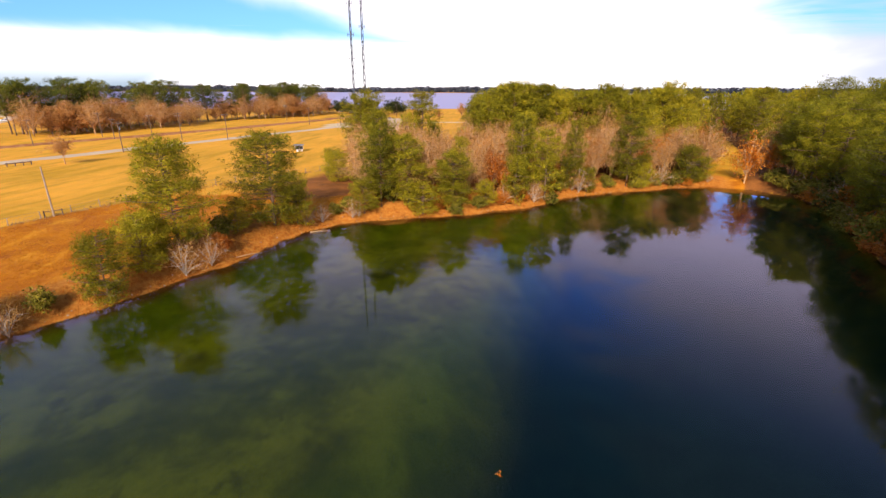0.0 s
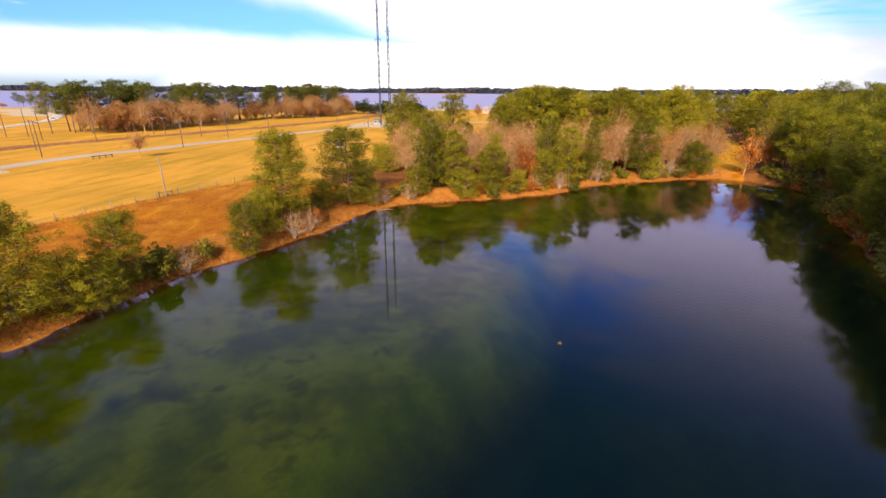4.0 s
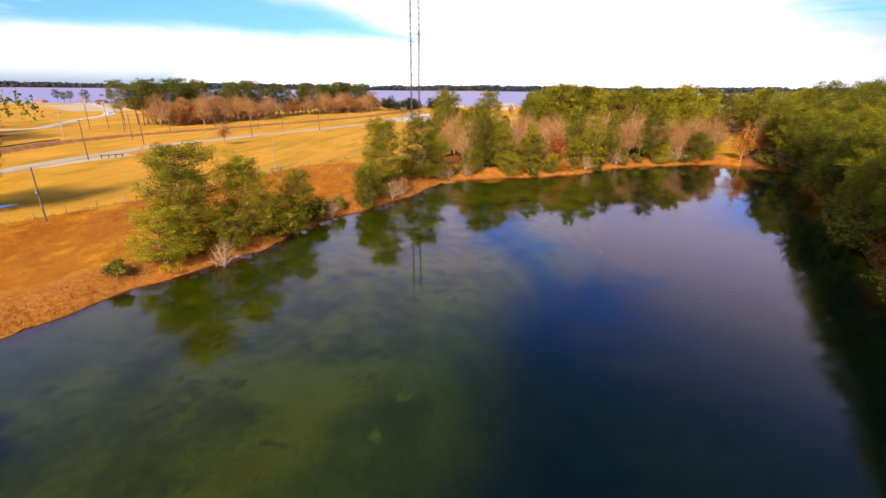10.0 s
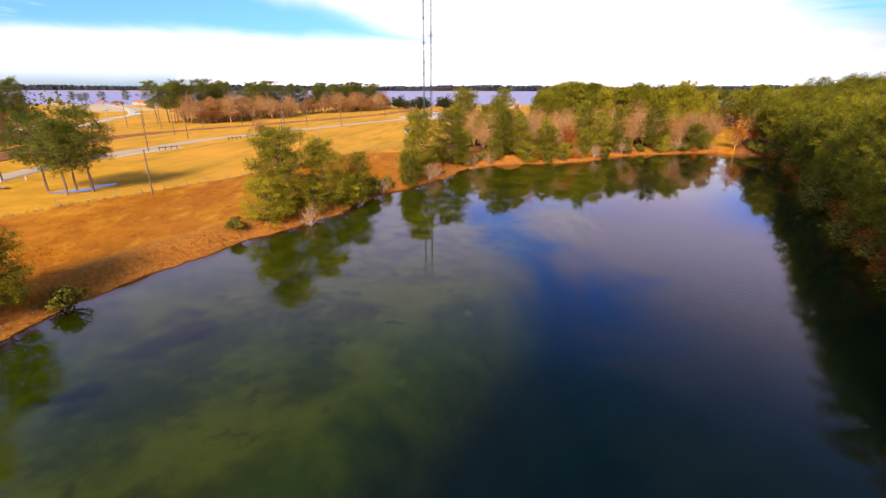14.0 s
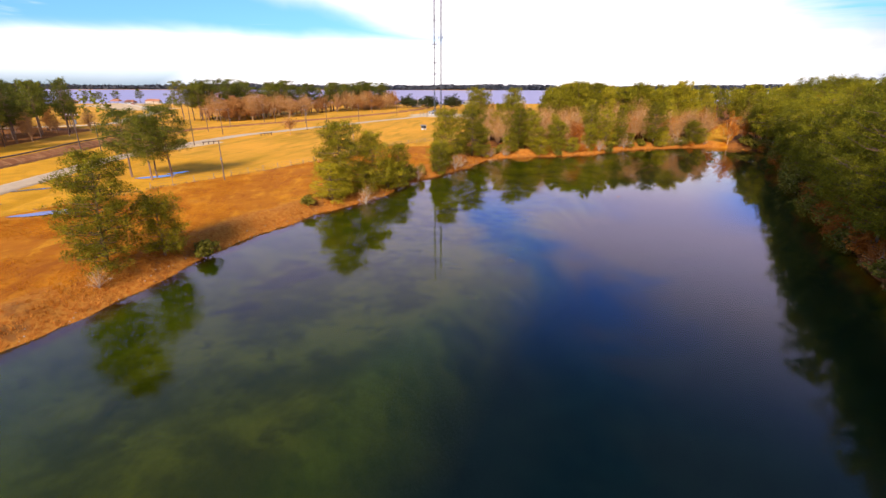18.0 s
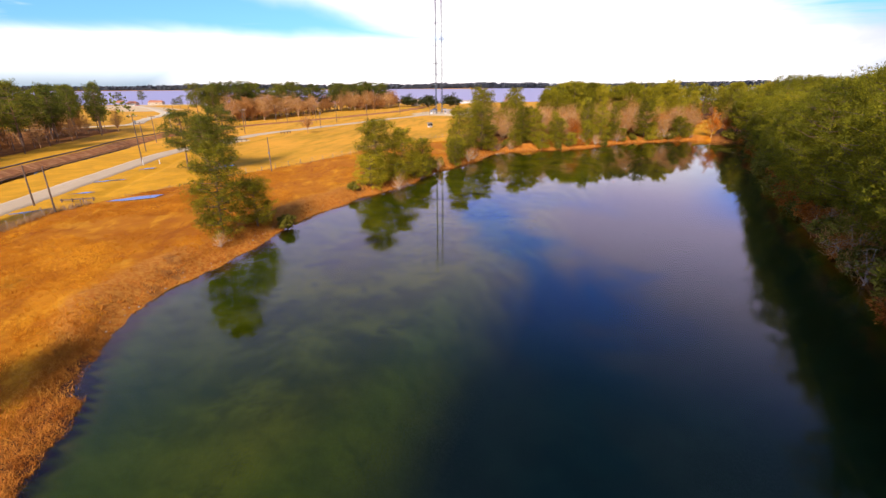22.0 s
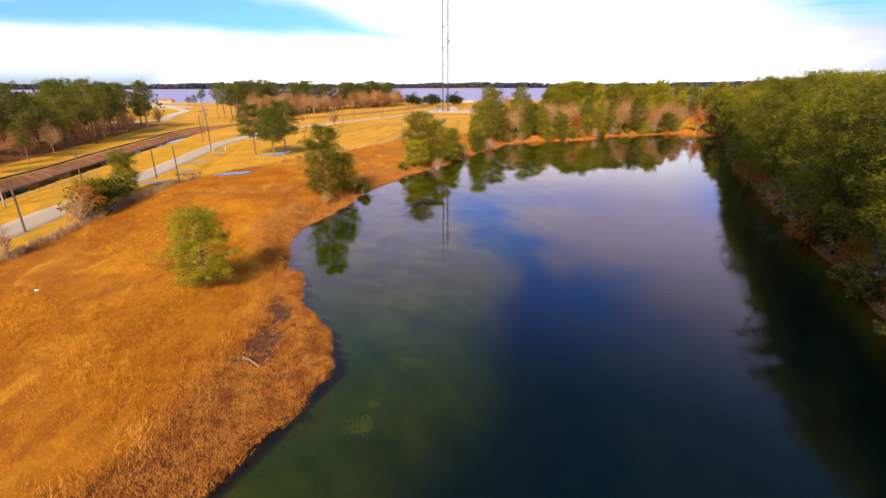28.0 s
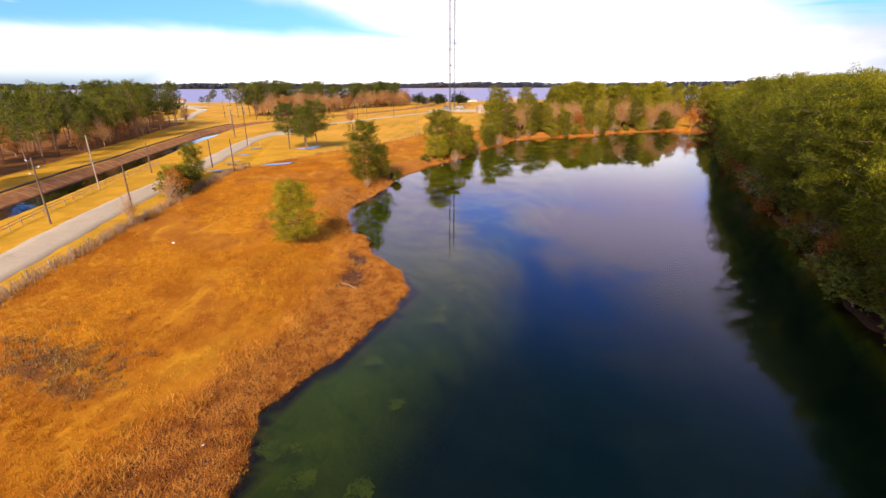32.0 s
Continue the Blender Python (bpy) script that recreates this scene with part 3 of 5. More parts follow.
def pine_meshes(seed, h, spread, bare, dens=1.0, per=12, leaf=0.42, mat=None, bark=None, top=0.55, fan=4, puff=1.0, thin=0.2):
    """A pine: trunk with whorls of limbs that fan out into flat tufts. bare: share of the trunk with no limbs; top: how blunt the crown ends."""
    rng = np.random.default_rng(seed)
    w = Wood()
    lean = rng.normal(0, 0.025, 2) * h
    trunk = [(lean[0] * (i / 7) ** 2 + rng.normal(0, 0.05), lean[1] * (i / 7) ** 2 + rng.normal(0, 0.05), h * 0.97 * i / 7) for i in range(8)]
    trunk[0] = (0, 0, -0.4)
    w.limb(trunk, 0.013 * h + 0.04, 0.03, 7)
    cs, rs = [], []
    nb = int(34 * dens)
    rings = max(5, int(h * (1 - bare) * 0.66))
    reach = rng.uniform(0.85, 1.15, rings + 1)
    lump = rng.uniform(0.7, 1.15, 8)
    for i in range(nb):
        ring = int(rings * (i + rng.uniform(0, 1)) / nb)
        s = bare + (0.97 - bare) * (ring + 0.5 + rng.normal(0, 0.30)) / rings
        s = min(max(s, bare), 0.97)
        u = (s - bare) / (1 - bare)
        prof = (0.6 + 0.4 * min(1, u / 0.35)) * (1 - u ** (2.2 + top)) ** 0.55 + 0.10
        az = i * 2.4 + rng.uniform(-0.6, 0.6)
        sector = lump[int((az % (2 * math.pi)) / (2 * math.pi) * 8) % 8]
        L = spread * prof * rng.uniform(0.65, 1.12) * (0.5 + 0.5 * sector) * reach[min(ring, rings)]
        z0 = h * s
        x0, y0 = lean[0] * s * s, lean[1] * s * s
        lift = L * rng.uniform(0.0, 0.42) + 0.12 * h * max(0, u - 0.75)
        lift = min(lift, h * 1.0 - z0)
        ca, sa = math.cos(az), math.sin(az)
        tipp = (x0 + ca * L, y0 + sa * L, z0 + lift)
        midp = (x0 + ca * L * 0.5, y0 + sa * L * 0.5, z0 + lift * 0.3)
        w.limb([(x0, y0, z0), midp, tipp], 0.016 * L + 0.025, 0.012, 3)
        # a plume of tufts on side twigs along the outer part of the limb
        m = fan if L > 1.2 else 2
        for k in range(m):
            fr = 0.30 + 0.74 * ((k + rng.uniform(0.0, 1.0)) / m) ** 0.8
            sp = L * 0.34 * rng.uniform(-1, 1) * (1.25 - 0.7 * abs(fr - 0.7))
            cs.append((x0 + ca * L * fr - sa * sp, y0 + sa * L * fr + ca * sp, z0 + lift * fr * fr + rng.normal(0.10, 0.14 + 0.07 * L)))
            rs.append(rng.uniform(0.7, 1.3) * (0.20 + 0.022 * h) * puff)
    cs.append((lean[0], lean[1], h * 0.975))
    rs.append(0.5)
    co, way = tufts(cs, rs, per, leaf, rng, 0.8, thin, 0.3)
    return w.mesh("trunk", bark or BARK), tris_mesh("crown", co, mat or NEEDLE, way)


def broad_meshes(seed, h, spread, mat, bark, clear=0.22, per=16, leaf=0.4, dens=1.0, rad=0.9, fine=False):
    """A broad-leaved tree or shrub: forked limbs and a rounded, gappy crown. fine: bare twigs in place of leaves."""
    rng = np.random.default_rng(seed)
    w = Wood()
    fork = h * clear
    w.limb([(0, 0, -0.4), (rng.normal(0, 0.05), rng.normal(0, 0.05), fork * 0.5), (0, 0, fork)], 0.016 * h + 0.05, 0.012 * h + 0.03, 6)
    cs, rs = [], []
    nl = int(7 * dens) + 3
    for i in range(nl):
        az = i * 2.4 + rng.uniform(-0.4, 0.4)
        u = (i + 0.5) / nl
        el = 0.35 + 1.1 * u
        L = (h - fork) * (0.72 + 0.28 * u)
        tip = np.array([math.cos(az) * math.cos(el) * spread * 1.15, math.sin(az) * math.cos(el) * spread * 1.15, fork + L * min(1.0, 0.42 + 0.62 * u)])
        p0 = np.array([0, 0, fork * rng.uniform(0.75, 1.0)])
        mid = p0 + (tip - p0) * 0.5 + np.array([0, 0, 0.08 * h]) + rng.normal(0, 0.1, 3)
        w.limb([tuple(p0), tuple(mid), tuple(tip)], 0.008 * h + 0.03, 0.015, 4)
        for k in range(int(6 * dens) + 2):
            s = rng.uniform(0.35, 1.0)
            q = (1 - s) ** 2 * p0 + 2 * s * (1 - s) * mid + s * s * tip
            e = q + rng.normal(0, 1, 3) * np.array([spread * 0.24, spread * 0.24, h * 0.07])
            e[2] = max(e[2], 0.25)
            w.limb([tuple(q), tuple((q + e) / 2 + np.array([0, 0, 0.1])), tuple(e)], 0.022 + 0.002 * h, 0.008, 3)
            cs.append(tuple(e))
            rs.append(rad * rng.uniform(0.6, 1.2))
    if fine:
        co, way = tufts(cs, np.array(rs) * 1.15, per, leaf, rng, 1.0, 0.026, 0.8)
    else:
        co, way = tufts(cs, rs, per, leaf, rng, 0.8, 0.5, 0.15)
    return w.mesh("trunk", bark), tris_mesh("crown", co, mat, way)


class Kind:
    """One build of a plant, to be set down many times."""

    def __init__(self, name, meshes, h, label, category, group):
        self.name, self.trunk, self.crown, self.h = name, meshes[0], meshes[1], h
        self.label, self.category, self.group = label, category, group

    def at(self, x, y, h=None, turn=None, label=None, group=None, wide=1.0, sink=0.05):
        s = (h or self.h) / self.h
        e = new(self.name)
        e.matrix_world = Matrix.Translation((x, y, zat(x, y) - sink)) @ Matrix.Rotation(random.uniform(0, 6.28) if turn is None else turn, 4, "Z") @ Matrix.Diagonal((s * wide, s * wide, s, 1))
        for nm, me in (("trunk", self.trunk), ("crown", self.crown)):
            o = new(nm, me)
            o.parent = e
        return tagged(e, label or self.label, self.category, group or self.group)


def kinds(n, make):
    return [make(i) for i in range(n)]


PINE = kinds(5, lambda i: Kind("pine_tree", pine_meshes(100 + i, 13, 4.4, 0.06, 2.6, 44, 0.26, top=0.2 + 0.25 * i, fan=11, puff=0.92, thin=0.13), 13, "bushy green pine with a tufted crown", "tree", "pines along the bank"))
SMALLPINE = kinds(3, lambda i: Kind("young_pine", pine_meshes(130 + i, 7, 3.0, 0.03, 1.9, 36, 0.22, fan=9, puff=0.9, thin=0.13), 7, "young green pine branched down to the grass", "tree", "young pines on the bank"))
TALLPINE = kinds(5, lambda i: Kind("tall_pine", pine_meshes(150 + i, 19, 4.6, 0.38, 1.3, 40, 0.34, NEEDLEDARK, top=1.2, fan=7, puff=0.9, thin=0.16), 19, "tall dark green pine with a bare lower trunk", "tree", "row of tall pines"))
WOODPINE = kinds(5, lambda i: Kind("forest_pine", pine_meshes(180 + i, 16, 4.6, 0.18, 1.8, 42, 0.34, NEEDLE, top=0.5 + 0.4 * i, fan=8, puff=0.95, thin=0.15), 16, "green forest pine with spreading tufts", "tree", "pines of the wood"))
EASTPINE = kinds(5, lambda i: Kind("leaning_pine", pine_meshes(190 + i, 16, 4.9, 0.24, 2.0, 46, 0.28, NEEDLEEAST, top=0.8 + 0.5 * i, fan=10, puff=0.95, thin=0.13), 16, "broad forest pine overhanging the east bank", "tree", "pines of the east wood"))
LAWNPINE = kinds(2, lambda i: Kind("lawn_pine", pine_meshes(170 + i, 14, 4.2, 0.32, 1.5, 44, 0.28, NEEDLEDARK, top=1.0, fan=9, puff=0.95, thin=0.14), 14, "tall pine with a high flat crown", "tree", "three pines on the lawn"))
BARE = kinds(4, lambda i: Kind("bare_tree", broad_meshes(210 + i, 10, 3.0, TWIG, GREYBARK, 0.2, 10, 0.8, 2.1, 0.8, True), 10, "leafless grey-pink tree with fine twigs", "tree", "bare trees of the wood"))
RUSTY = kinds(3, lambda i: Kind("autumn_tree", broad_meshes(230 + i, 8, 2.4, RUST, GREYBARK, 0.2, 36, 0.22, 1.1, 0.75), 8, "small tree with rust-orange autumn leaves", "tree", "autumn trees"))
BROWN = kinds(3, lambda i: Kind("brown_tree", broad_meshes(250 + i, 13, 4.2, TANLEAF, GREYBARK, 0.12, 48, 0.32, 1.3, 1.25), 13, "brown-leaved winter tree with a rounded crown", "tree", "brown trees of the grove"))
LONE = Kind("brown_tree", broad_meshes(262, 7, 2.9, TANLEAF, GREYBARK, 0.36, 34, 0.18, 1.3, 0.62), 7, "spreading tree with tan winter leaves", "tree", "trees on the lawn")
OAK = kinds(2, lambda i: Kind("evergreen_oak", broad_meshes(270 + i, 10, 6.0, OAKLEAF, BARK, 0.12, 34, 0.6, 1.6, 1.6), 10, "round dark evergreen oak on the lawn", "tree", "oaks by the towers"))
SHRUB = kinds(3, lambda i: Kind("shrub", broad_meshes(290 + i, 3.2, 1.5, OLIVE, GREYBARK, 0.08, 24, 0.26, 1.2, 0.55), 3.2, "olive-green shrub at the water's edge", "shrub", "shrubs along the bank"))
BRUSH = kinds(3, lambda i: Kind("bare_shrub", broad_meshes(310 + i, 3.4, 1.7, TWIG, PALEBARK, 0.06, 9, 0.7, 1.0, 0.5, True), 3.4, "leafless pale brush leaning over the bank", "shrub", "bare brush along the bank"))
RUSTSHRUB = kinds(2, lambda i: Kind("rust_shrub", broad_meshes(330 + i, 3.0, 1.5, RUST, GREYBARK, 0.06, 46, 0.15, 1.2, 0.5), 3.0, "low shrub with rust-red leaves", "shrub", "rust shrubs along the bank"))
random.seed(3)


def pick(seq):
    return random.choice(seq)


# pines and shrubs on the west bank, south to north
for k, x, y, h, wide, label in (
        (PINE[0], -40.1, -84.4, 8.3, 1.26, "lone bushy green pine in the dry grass"),
        (PINE[1], -51.8, -47.0, 12.2, 1.0, "full green pine leaning over the reedy shore"),
        (SMALLPINE[0], -51.6, -40.8, 7.4, 1.0, "young green pine beside a larger one"),
        (PINE[2], -52.2, -4.0, 12.8, 1.12, "tall open-crowned pine in a bank group"),
        (PINE[3], -49.6, 3.0, 11.0, 1.05, "dense green pine in a bank group"),
        (PINE[4], -48.9, 12.4, 8.2, 1.0, "shorter green pine ending a bank group"),
        (SMALLPINE[1], -51.0, -9.0, 6.6, 1.25, "broad young pine at the foot of a taller one"),
        (SMALLPINE[2], -49.0, -1.0, 5.5, 1.1, "young pine filling the bank group"),
        (PINE[0], -48.2, 37.2, 13.0, 1.05, "tall tufted pine on the grassy bank"),
        (PINE[4], -46.2, 51.5, 13.0, 1.15, "broad tufted pine above the bank"),
        (SMALLPINE[0], -45.6, 26.5, 7.2, 0.85, "slim young pine at the shoreline"),
        (SMALLPINE[2], -47.2, 31.8, 6.6, 1.1, "young pine with branches to the ground"),
        (SMALLPINE[1], -48.6, 6.8, 6.0, 1.2, "young pine between two larger ones"),
        (SMALLPINE[0], -50.6, -6.6, 5.4, 1.2, "young pine under a tall open pine"),
        (SMALLPINE[2], -47.6, 9.4, 5.0, 1.2, "low young pine near the water"),
        (SMALLPINE[1], -44.6, 54.6, 6.2, 1.15, "young pine beside a broad tufted one"),
        (SMALLPINE[0], -47.8, 46.0, 4.6, 1.2, "low young pine on the grassy bank"),
        (SMALLPINE[2], -49.2, 33.8, 5.2, 1.2, "young pine at the foot of a tall one")):
    k.at(x, y, h, None, label, wide=wide)
for k, x, y, h in ((SHRUB[0], -49.5, -37.0, 2.6), (SHRUB[1], -48.6, 16.6, 3.6), (BRUSH[0], -46.8, -4.4, 3.6), (BRUSH[2], -44.6, 34.5, 4.0),
                   (BRUSH[0], -44.2, 37.8, 3.6), (BRUSH[1], -43.8, 55.5, 4.2), (BRUSH[2], -42.5, 58.0, 3.2), (RUSTSHRUB[0], -45.4, 40.5, 2.4), (SHRUB[2], -48.5, 22.5, 2.2),
                   (BRUSH[1], -47.5, 19.0, 3.4), (SHRUB[0], -52.5, -13.5, 2.0), (SHRUB[1], -47.6, 43.0, 3.0), (BRUSH[0], -49.8, -49.5, 2.2), (RUSTSHRUB[1], -51.0, -1.5, 2.2)):
    k.at(x, y, h)

# the north bank, west to east
for k, x, y, h, wide in (
        (WOODPINE[0], -36.5, 66.5, 12.5, 1.0), (PINE[1], -33.0, 69.5, 11.5, 1.0), (WOODPINE[1], -41.0, 74.0, 14.8, 0.9), (PINE[3], -26.0, 73.0, 9.8, 1.15),
        (SMALLPINE[1], -17.0, 81.5, 8.0, 0.8), (WOODPINE[2], -12.5, 87.5, 13.2, 0.95), (SMALLPINE[0], -9.5, 96.5, 6.5, 1.0), (WOODPINE[3], 2.0, 105.5, 14.2, 1.05),
        (SMALLPINE[2], 14.5, 114.5, 8.6, 0.9), (SMALLPINE[0], -38.5, 64.2, 6.0, 1.2), (SMALLPINE[2], -30.0, 69.0, 5.5, 1.3), (WOODPINE[4], -47.5, 84.0, 13.0, 0.9),
        (SMALLPINE[1], -55.0, 82.0, 6.0, 1.3), (SMALLPINE[0], -60.0, 88.0, 6.0, 1.3), (SMALLPINE[1], -21.5, 77.5, 4.2, 1.3), (SMALLPINE[0], -5.5, 98.0, 5.0, 1.1)):
    k.at(x, y, h, wide=wide)
for k, x, y, h in ((RUSTY[0], -29.5, 72.0, 3.4), (RUSTY[1], -19.5, 82.5, 5.0), (RUSTY[2], 26.6, 117.8, 10.5), (RUSTY[0], 17.0, 128.0, 11.5), (RUSTY[1], -5.0, 112.0, 8.0), (RUSTY[2], 21.0, 132.0, 10.5),
                   (RUSTSHRUB[0], -28.0, 71.2, 2.4), (RUSTSHRUB[1], -16.0, 82.6, 2.4), (BRUSH[0], -39.5, 62.0, 3.0), (BRUSH[1], -7.0, 96.5, 5.0), (BRUSH[2], 6.0, 108.0, 5.0),
                   (BRUSH[0], 9.0, 110.5, 4.5), (BRUSH[2], 36.5, 112.0, 5.5), (SHRUB[0], -22.0, 75.2, 2.4), (SHRUB[1], -11.0, 86.5, 2.6), (SHRUB[2], 4.0, 106.0, 3.0),
                   (SHRUB[0], 11.5, 112.0, 3.2), (SHRUB[1], 17.0, 117.0, 2.6), (SHRUB[2], -25.0, 71.5, 2.6), (BRUSH[2], -14.0, 84.5, 4.0), (BRUSH[1], -18.5, 79.5, 3.6), (SHRUB[1], 31.0, 118.0, 2.2)):
    k.at(x, y, h)
PLACED = []


def scatter(n, box, ok, gap, what):
    """Sets plants down at random in a box, kept apart. what(x, y) gives a kind, a height and a width."""
    x0, x1, y0, y1 = box
    made = tries = 0
    while made < n and tries < n * 40:
        tries += 1
        x, y = random.uniform(x0, x1), random.uniform(y0, y1)
        if not ok(x, y) or any((x - a) ** 2 + (y - b) ** 2 < gap * gap for a, b in PLACED[-1400:]):
            continue
        PLACED.append((x, y))
        k, h, wide = what(x, y)
        k.at(x, y, h, wide=wide)
        made += 1


SGX, SGY = np.meshgrid(np.arange(-80, 130, 1.0), np.arange(-175, 265, 1.0))
SGRID = shore_dist(SGX, SGY)


def sdist(x, y):
    """Distance from the shore, looked up to the nearest metre."""
    i, j = round(y + 175), round(x + 80)
    return float(SGRID[i, j]) if 0 <= i < SGRID.shape[0] and 0 <= j < SGRID.shape[1] else 99.0


def in_gap(x, y):
    """The grassy ride that leads away from the pond's far end."""
    c = 23 + 0.14 * (y - 115)
    return y > 106 and abs(x - c) < 3.6 and y < 250


def north_wood(x, y):
    west = -0.55 * (y - 62) - 40 if y < 125 else -75 + 0.6 * (y - 125)
    return x > west and y > 62 and sdist(x, y) > 5.5 and not in_gap(x, y)


def north_mix(x, y):
    back = max(0.0, (y - 0.6 * x) - 105)
    r = random.random()
    if back < 34 or x < -0.30 * y:
        if r < 0.74:
            return pick(BARE), random.uniform(7.0, 11.5), random.uniform(0.95, 1.4)
        if r < 0.90:
            return pick(RUSTY), random.uniform(4, 9), 1.0
        return pick(WOODPINE), random.uniform(8, 14.5), random.uniform(0.6, 0.85)
    if r < 0.16:
        return pick(BARE), random.uniform(12, 15), 1.15
    if r < 0.20:
        return pick(RUSTY), random.uniform(12, 15), 1.1
    return pick(WOODPINE), random.uniform(14, 20.5), random.uniform(0.85, 1.15)


scatter(300, (-70, 24, 64, 150), lambda x, y: north_wood(x, y) and (y < 112 or x > -0.34 * y), 2.1, north_mix)
scatter(90, (-45, 200, 150, 260), lambda x, y: north_wood(x, y) and x > -0.28 * y, 6.0, north_mix)
for k, x, y, h in ((WOODPINE[1], -62.0, 104.0, 17.0), (WOODPINE[3], -70.0, 122.0, 18.0), (WOODPINE[0], -54.0, 124.0, 18.0), (WOODPINE[2], -66.0, 110.0, 13.0)):
    k.at(x, y, h, wide=1.1)


def bank_mix(x, y):
    r = random.random()
    if r < 0.38:
        return pick(SHRUB), random.uniform(1.5, 3.4), 1.2
    if r < 0.58:
        return pick(RUSTSHRUB), random.uniform(1.2, 3.0), 1.2
    if r < 0.82:
        return pick(BRUSH), random.uniform(2.0, 4.5), 1.0
    return pick(SMALLPINE), random.uniform(3.0, 6.0), 1.2


scatter(38, (-44, 24, 58, 122), lambda x, y: 1.3 < sdist(x, y) < 5.5 and not in_gap(x, y) and y > 61, 1.5, bank_mix)


def east_wood(x, y):
    return math.hypot(x - 26, y - 112) > 9 and sdist(x, y) > 0.9 and x > 18 and not in_gap(x, y)


def east_mix(x, y):
    r = random.random()
    d = sdist(x, y)
    if d < 5:
        if r < 0.22:
            return pick(BRUSH), random.uniform(3, 5.5), 1.1
        if r < 0.32:
            return pick(RUSTSHRUB), random.uniform(2.5, 4.5), 1.2
        if r < 0.42:
            return pick(SHRUB), random.uniform(3, 5), 1.2
        return pick(EASTPINE), random.uniform(12, 17.5), random.uniform(1.05, 1.35)
    if r < 0.17:
        return pick(BARE), random.uniform(14, 18), 1.1
    if r < 0.33:
        return pick(RUSTY), random.uniform(11, 17), 1.2
    return pick(EASTPINE), random.uniform(15, 21.5), random.uniform(0.8, 1.15)


def edge_mix(x, y):
    r = random.random()
    if r < 0.08:
        return pick(BRUSH), random.uniform(3, 6), 1.2
    if r < 0.55:
        return pick(RUSTSHRUB), random.uniform(2.5, 5.0), 1.3
    return pick(SHRUB), random.uniform(2.5, 5), 1.3


scatter(85, (20, 42, -135, 122), lambda x, y: east_wood(x, y) and sdist(x, y) < 5.5, 3.4, lambda x, y: (pick(EASTPINE), random.uniform(13, 20.5) if y < 20 else random.uniform(10, 17.5), random.uniform(0.72, 1.1)))
scatter(110, (20, 42, -130, 122), lambda x, y: 0.2 < sdist(x, y) < 3.2 and x > 20 and not in_gap(x, y) and math.hypot(x - 26, y - 115) > 6, 1.3, edge_mix)
scatter(120, (26, 62, -125, 125), east_wood, 4.2, east_mix)
scatter(80, (58, 120, -60, 240), east_wood, 7.0, lambda x, y: (pick(EASTPINE + TALLPINE[:2]), random.uniform(18, 23), random.uniform(1.1, 1.35)))

# tall pines west of the canal


def row_ok(x, y):
    d, s, _ = dist_line(np.array([x]), np.array([y]), ROWLINE)
    return s[0] > 0 and d[0] < 34 and y < 52


scatter(125, (-250, -112, -100, 70), row_ok, 3.4, lambda x, y: (pick(TALLPINE), random.uniform(12, 22), random.uniform(0.65, 1.05)) if random.random() < 0.75 else (pick(BARE + BROWN), random.uniform(7, 11), 1.0))
for x, y, h in ((-100.8, -11.5, 14.0), (-93.6, -12.2, 13.0), (-92.4, -8.6, 14.8), (-96.5, -9.0, 12.0)):
    pick(LAWNPINE).at(x, y, h, None, "tall pine of a small group standing in a puddle", wide=1.1)
# the grove west of the road
scatter(120, (-262, -208, 110, 330), lambda x, y: abs(x + 232 + 0.02 * (y - 200)) < 16 + 8 * math.sin(y * 0.05), 4.4,
        lambda x, y: (pick(BROWN + BARE), random.uniform(10, 15), 1.35) if x > -228 or random.random() < 0.3 else (pick(TALLPINE), random.uniform(17, 23), 1.25))
for i, (x, y, h) in enumerate(((-206, 318, 10), (-181, 310, 10.5), (-165, 327, 10.5))):
    OAK[i % 2].at(x, y, h, wide=1.35)
for x, y, h in ((-590, 300, 15), (-575, 318, 17), (-640, 305, 14), (-470, 300, 12), (-480, 312, 15), (-700, 330, 16), (-660, 322, 15), (-381, 240, 17), (-395, 262, 9), (-410, 232, 9), (-388, 220, 11)):
    pick(TALLPINE).at(x, y, h, None, "tall pine near the lakeshore", "pines by the lake", wide=1.3)
for x, y, h in ((-112, 330, 9), (-98, 318, 7), (-70, 330, 8), (-118, 300, 7)):
    pick(BROWN).at(x, y, h)
for k, x, y, h in ((EASTPINE[0], 35.5, 121, 13), (RUSTY[0], 33.0, 124, 8), (BARE[1], 37.5, 116.5, 10), (EASTPINE[2], 36.5, 129, 16), (RUSTY[1], 38.5, 111, 7), (BARE[0], 33.5, 131, 11), (SHRUB[1], 33.0, 119.0, 3.0)):
    k.at(x, y, h, wide=1.0)
LONE.at(-133.0, 75.4, 7.2, None, "lone spreading tree with tan winter leaves on the lawn", "trees on the lawn")
# hedge by the road
for k, x, y, h, wide in ((SMALLPINE[0], -88.5, -58.5, 7.6, 0.9), (SMALLPINE[1], -79.5, -70.5, 5.2, 1.3), (RUSTY[2], -76.0, -73.0, 5.6, 1.1), (BRUSH[0], -75.0, -75.2, 4.2, 1.0), (SHRUB[0], -81.0, -68.0, 4.8, 1.3),
                         (BRUSH[1], -66.8, -88.4, 5.0, 0.45), (SHRUB[1], -85.0, -62.5, 3.8, 1.2), (SHRUB[2], -77.5, -72.5, 4.4, 1.2)):
    k.at(x, y, h, wide=wide)


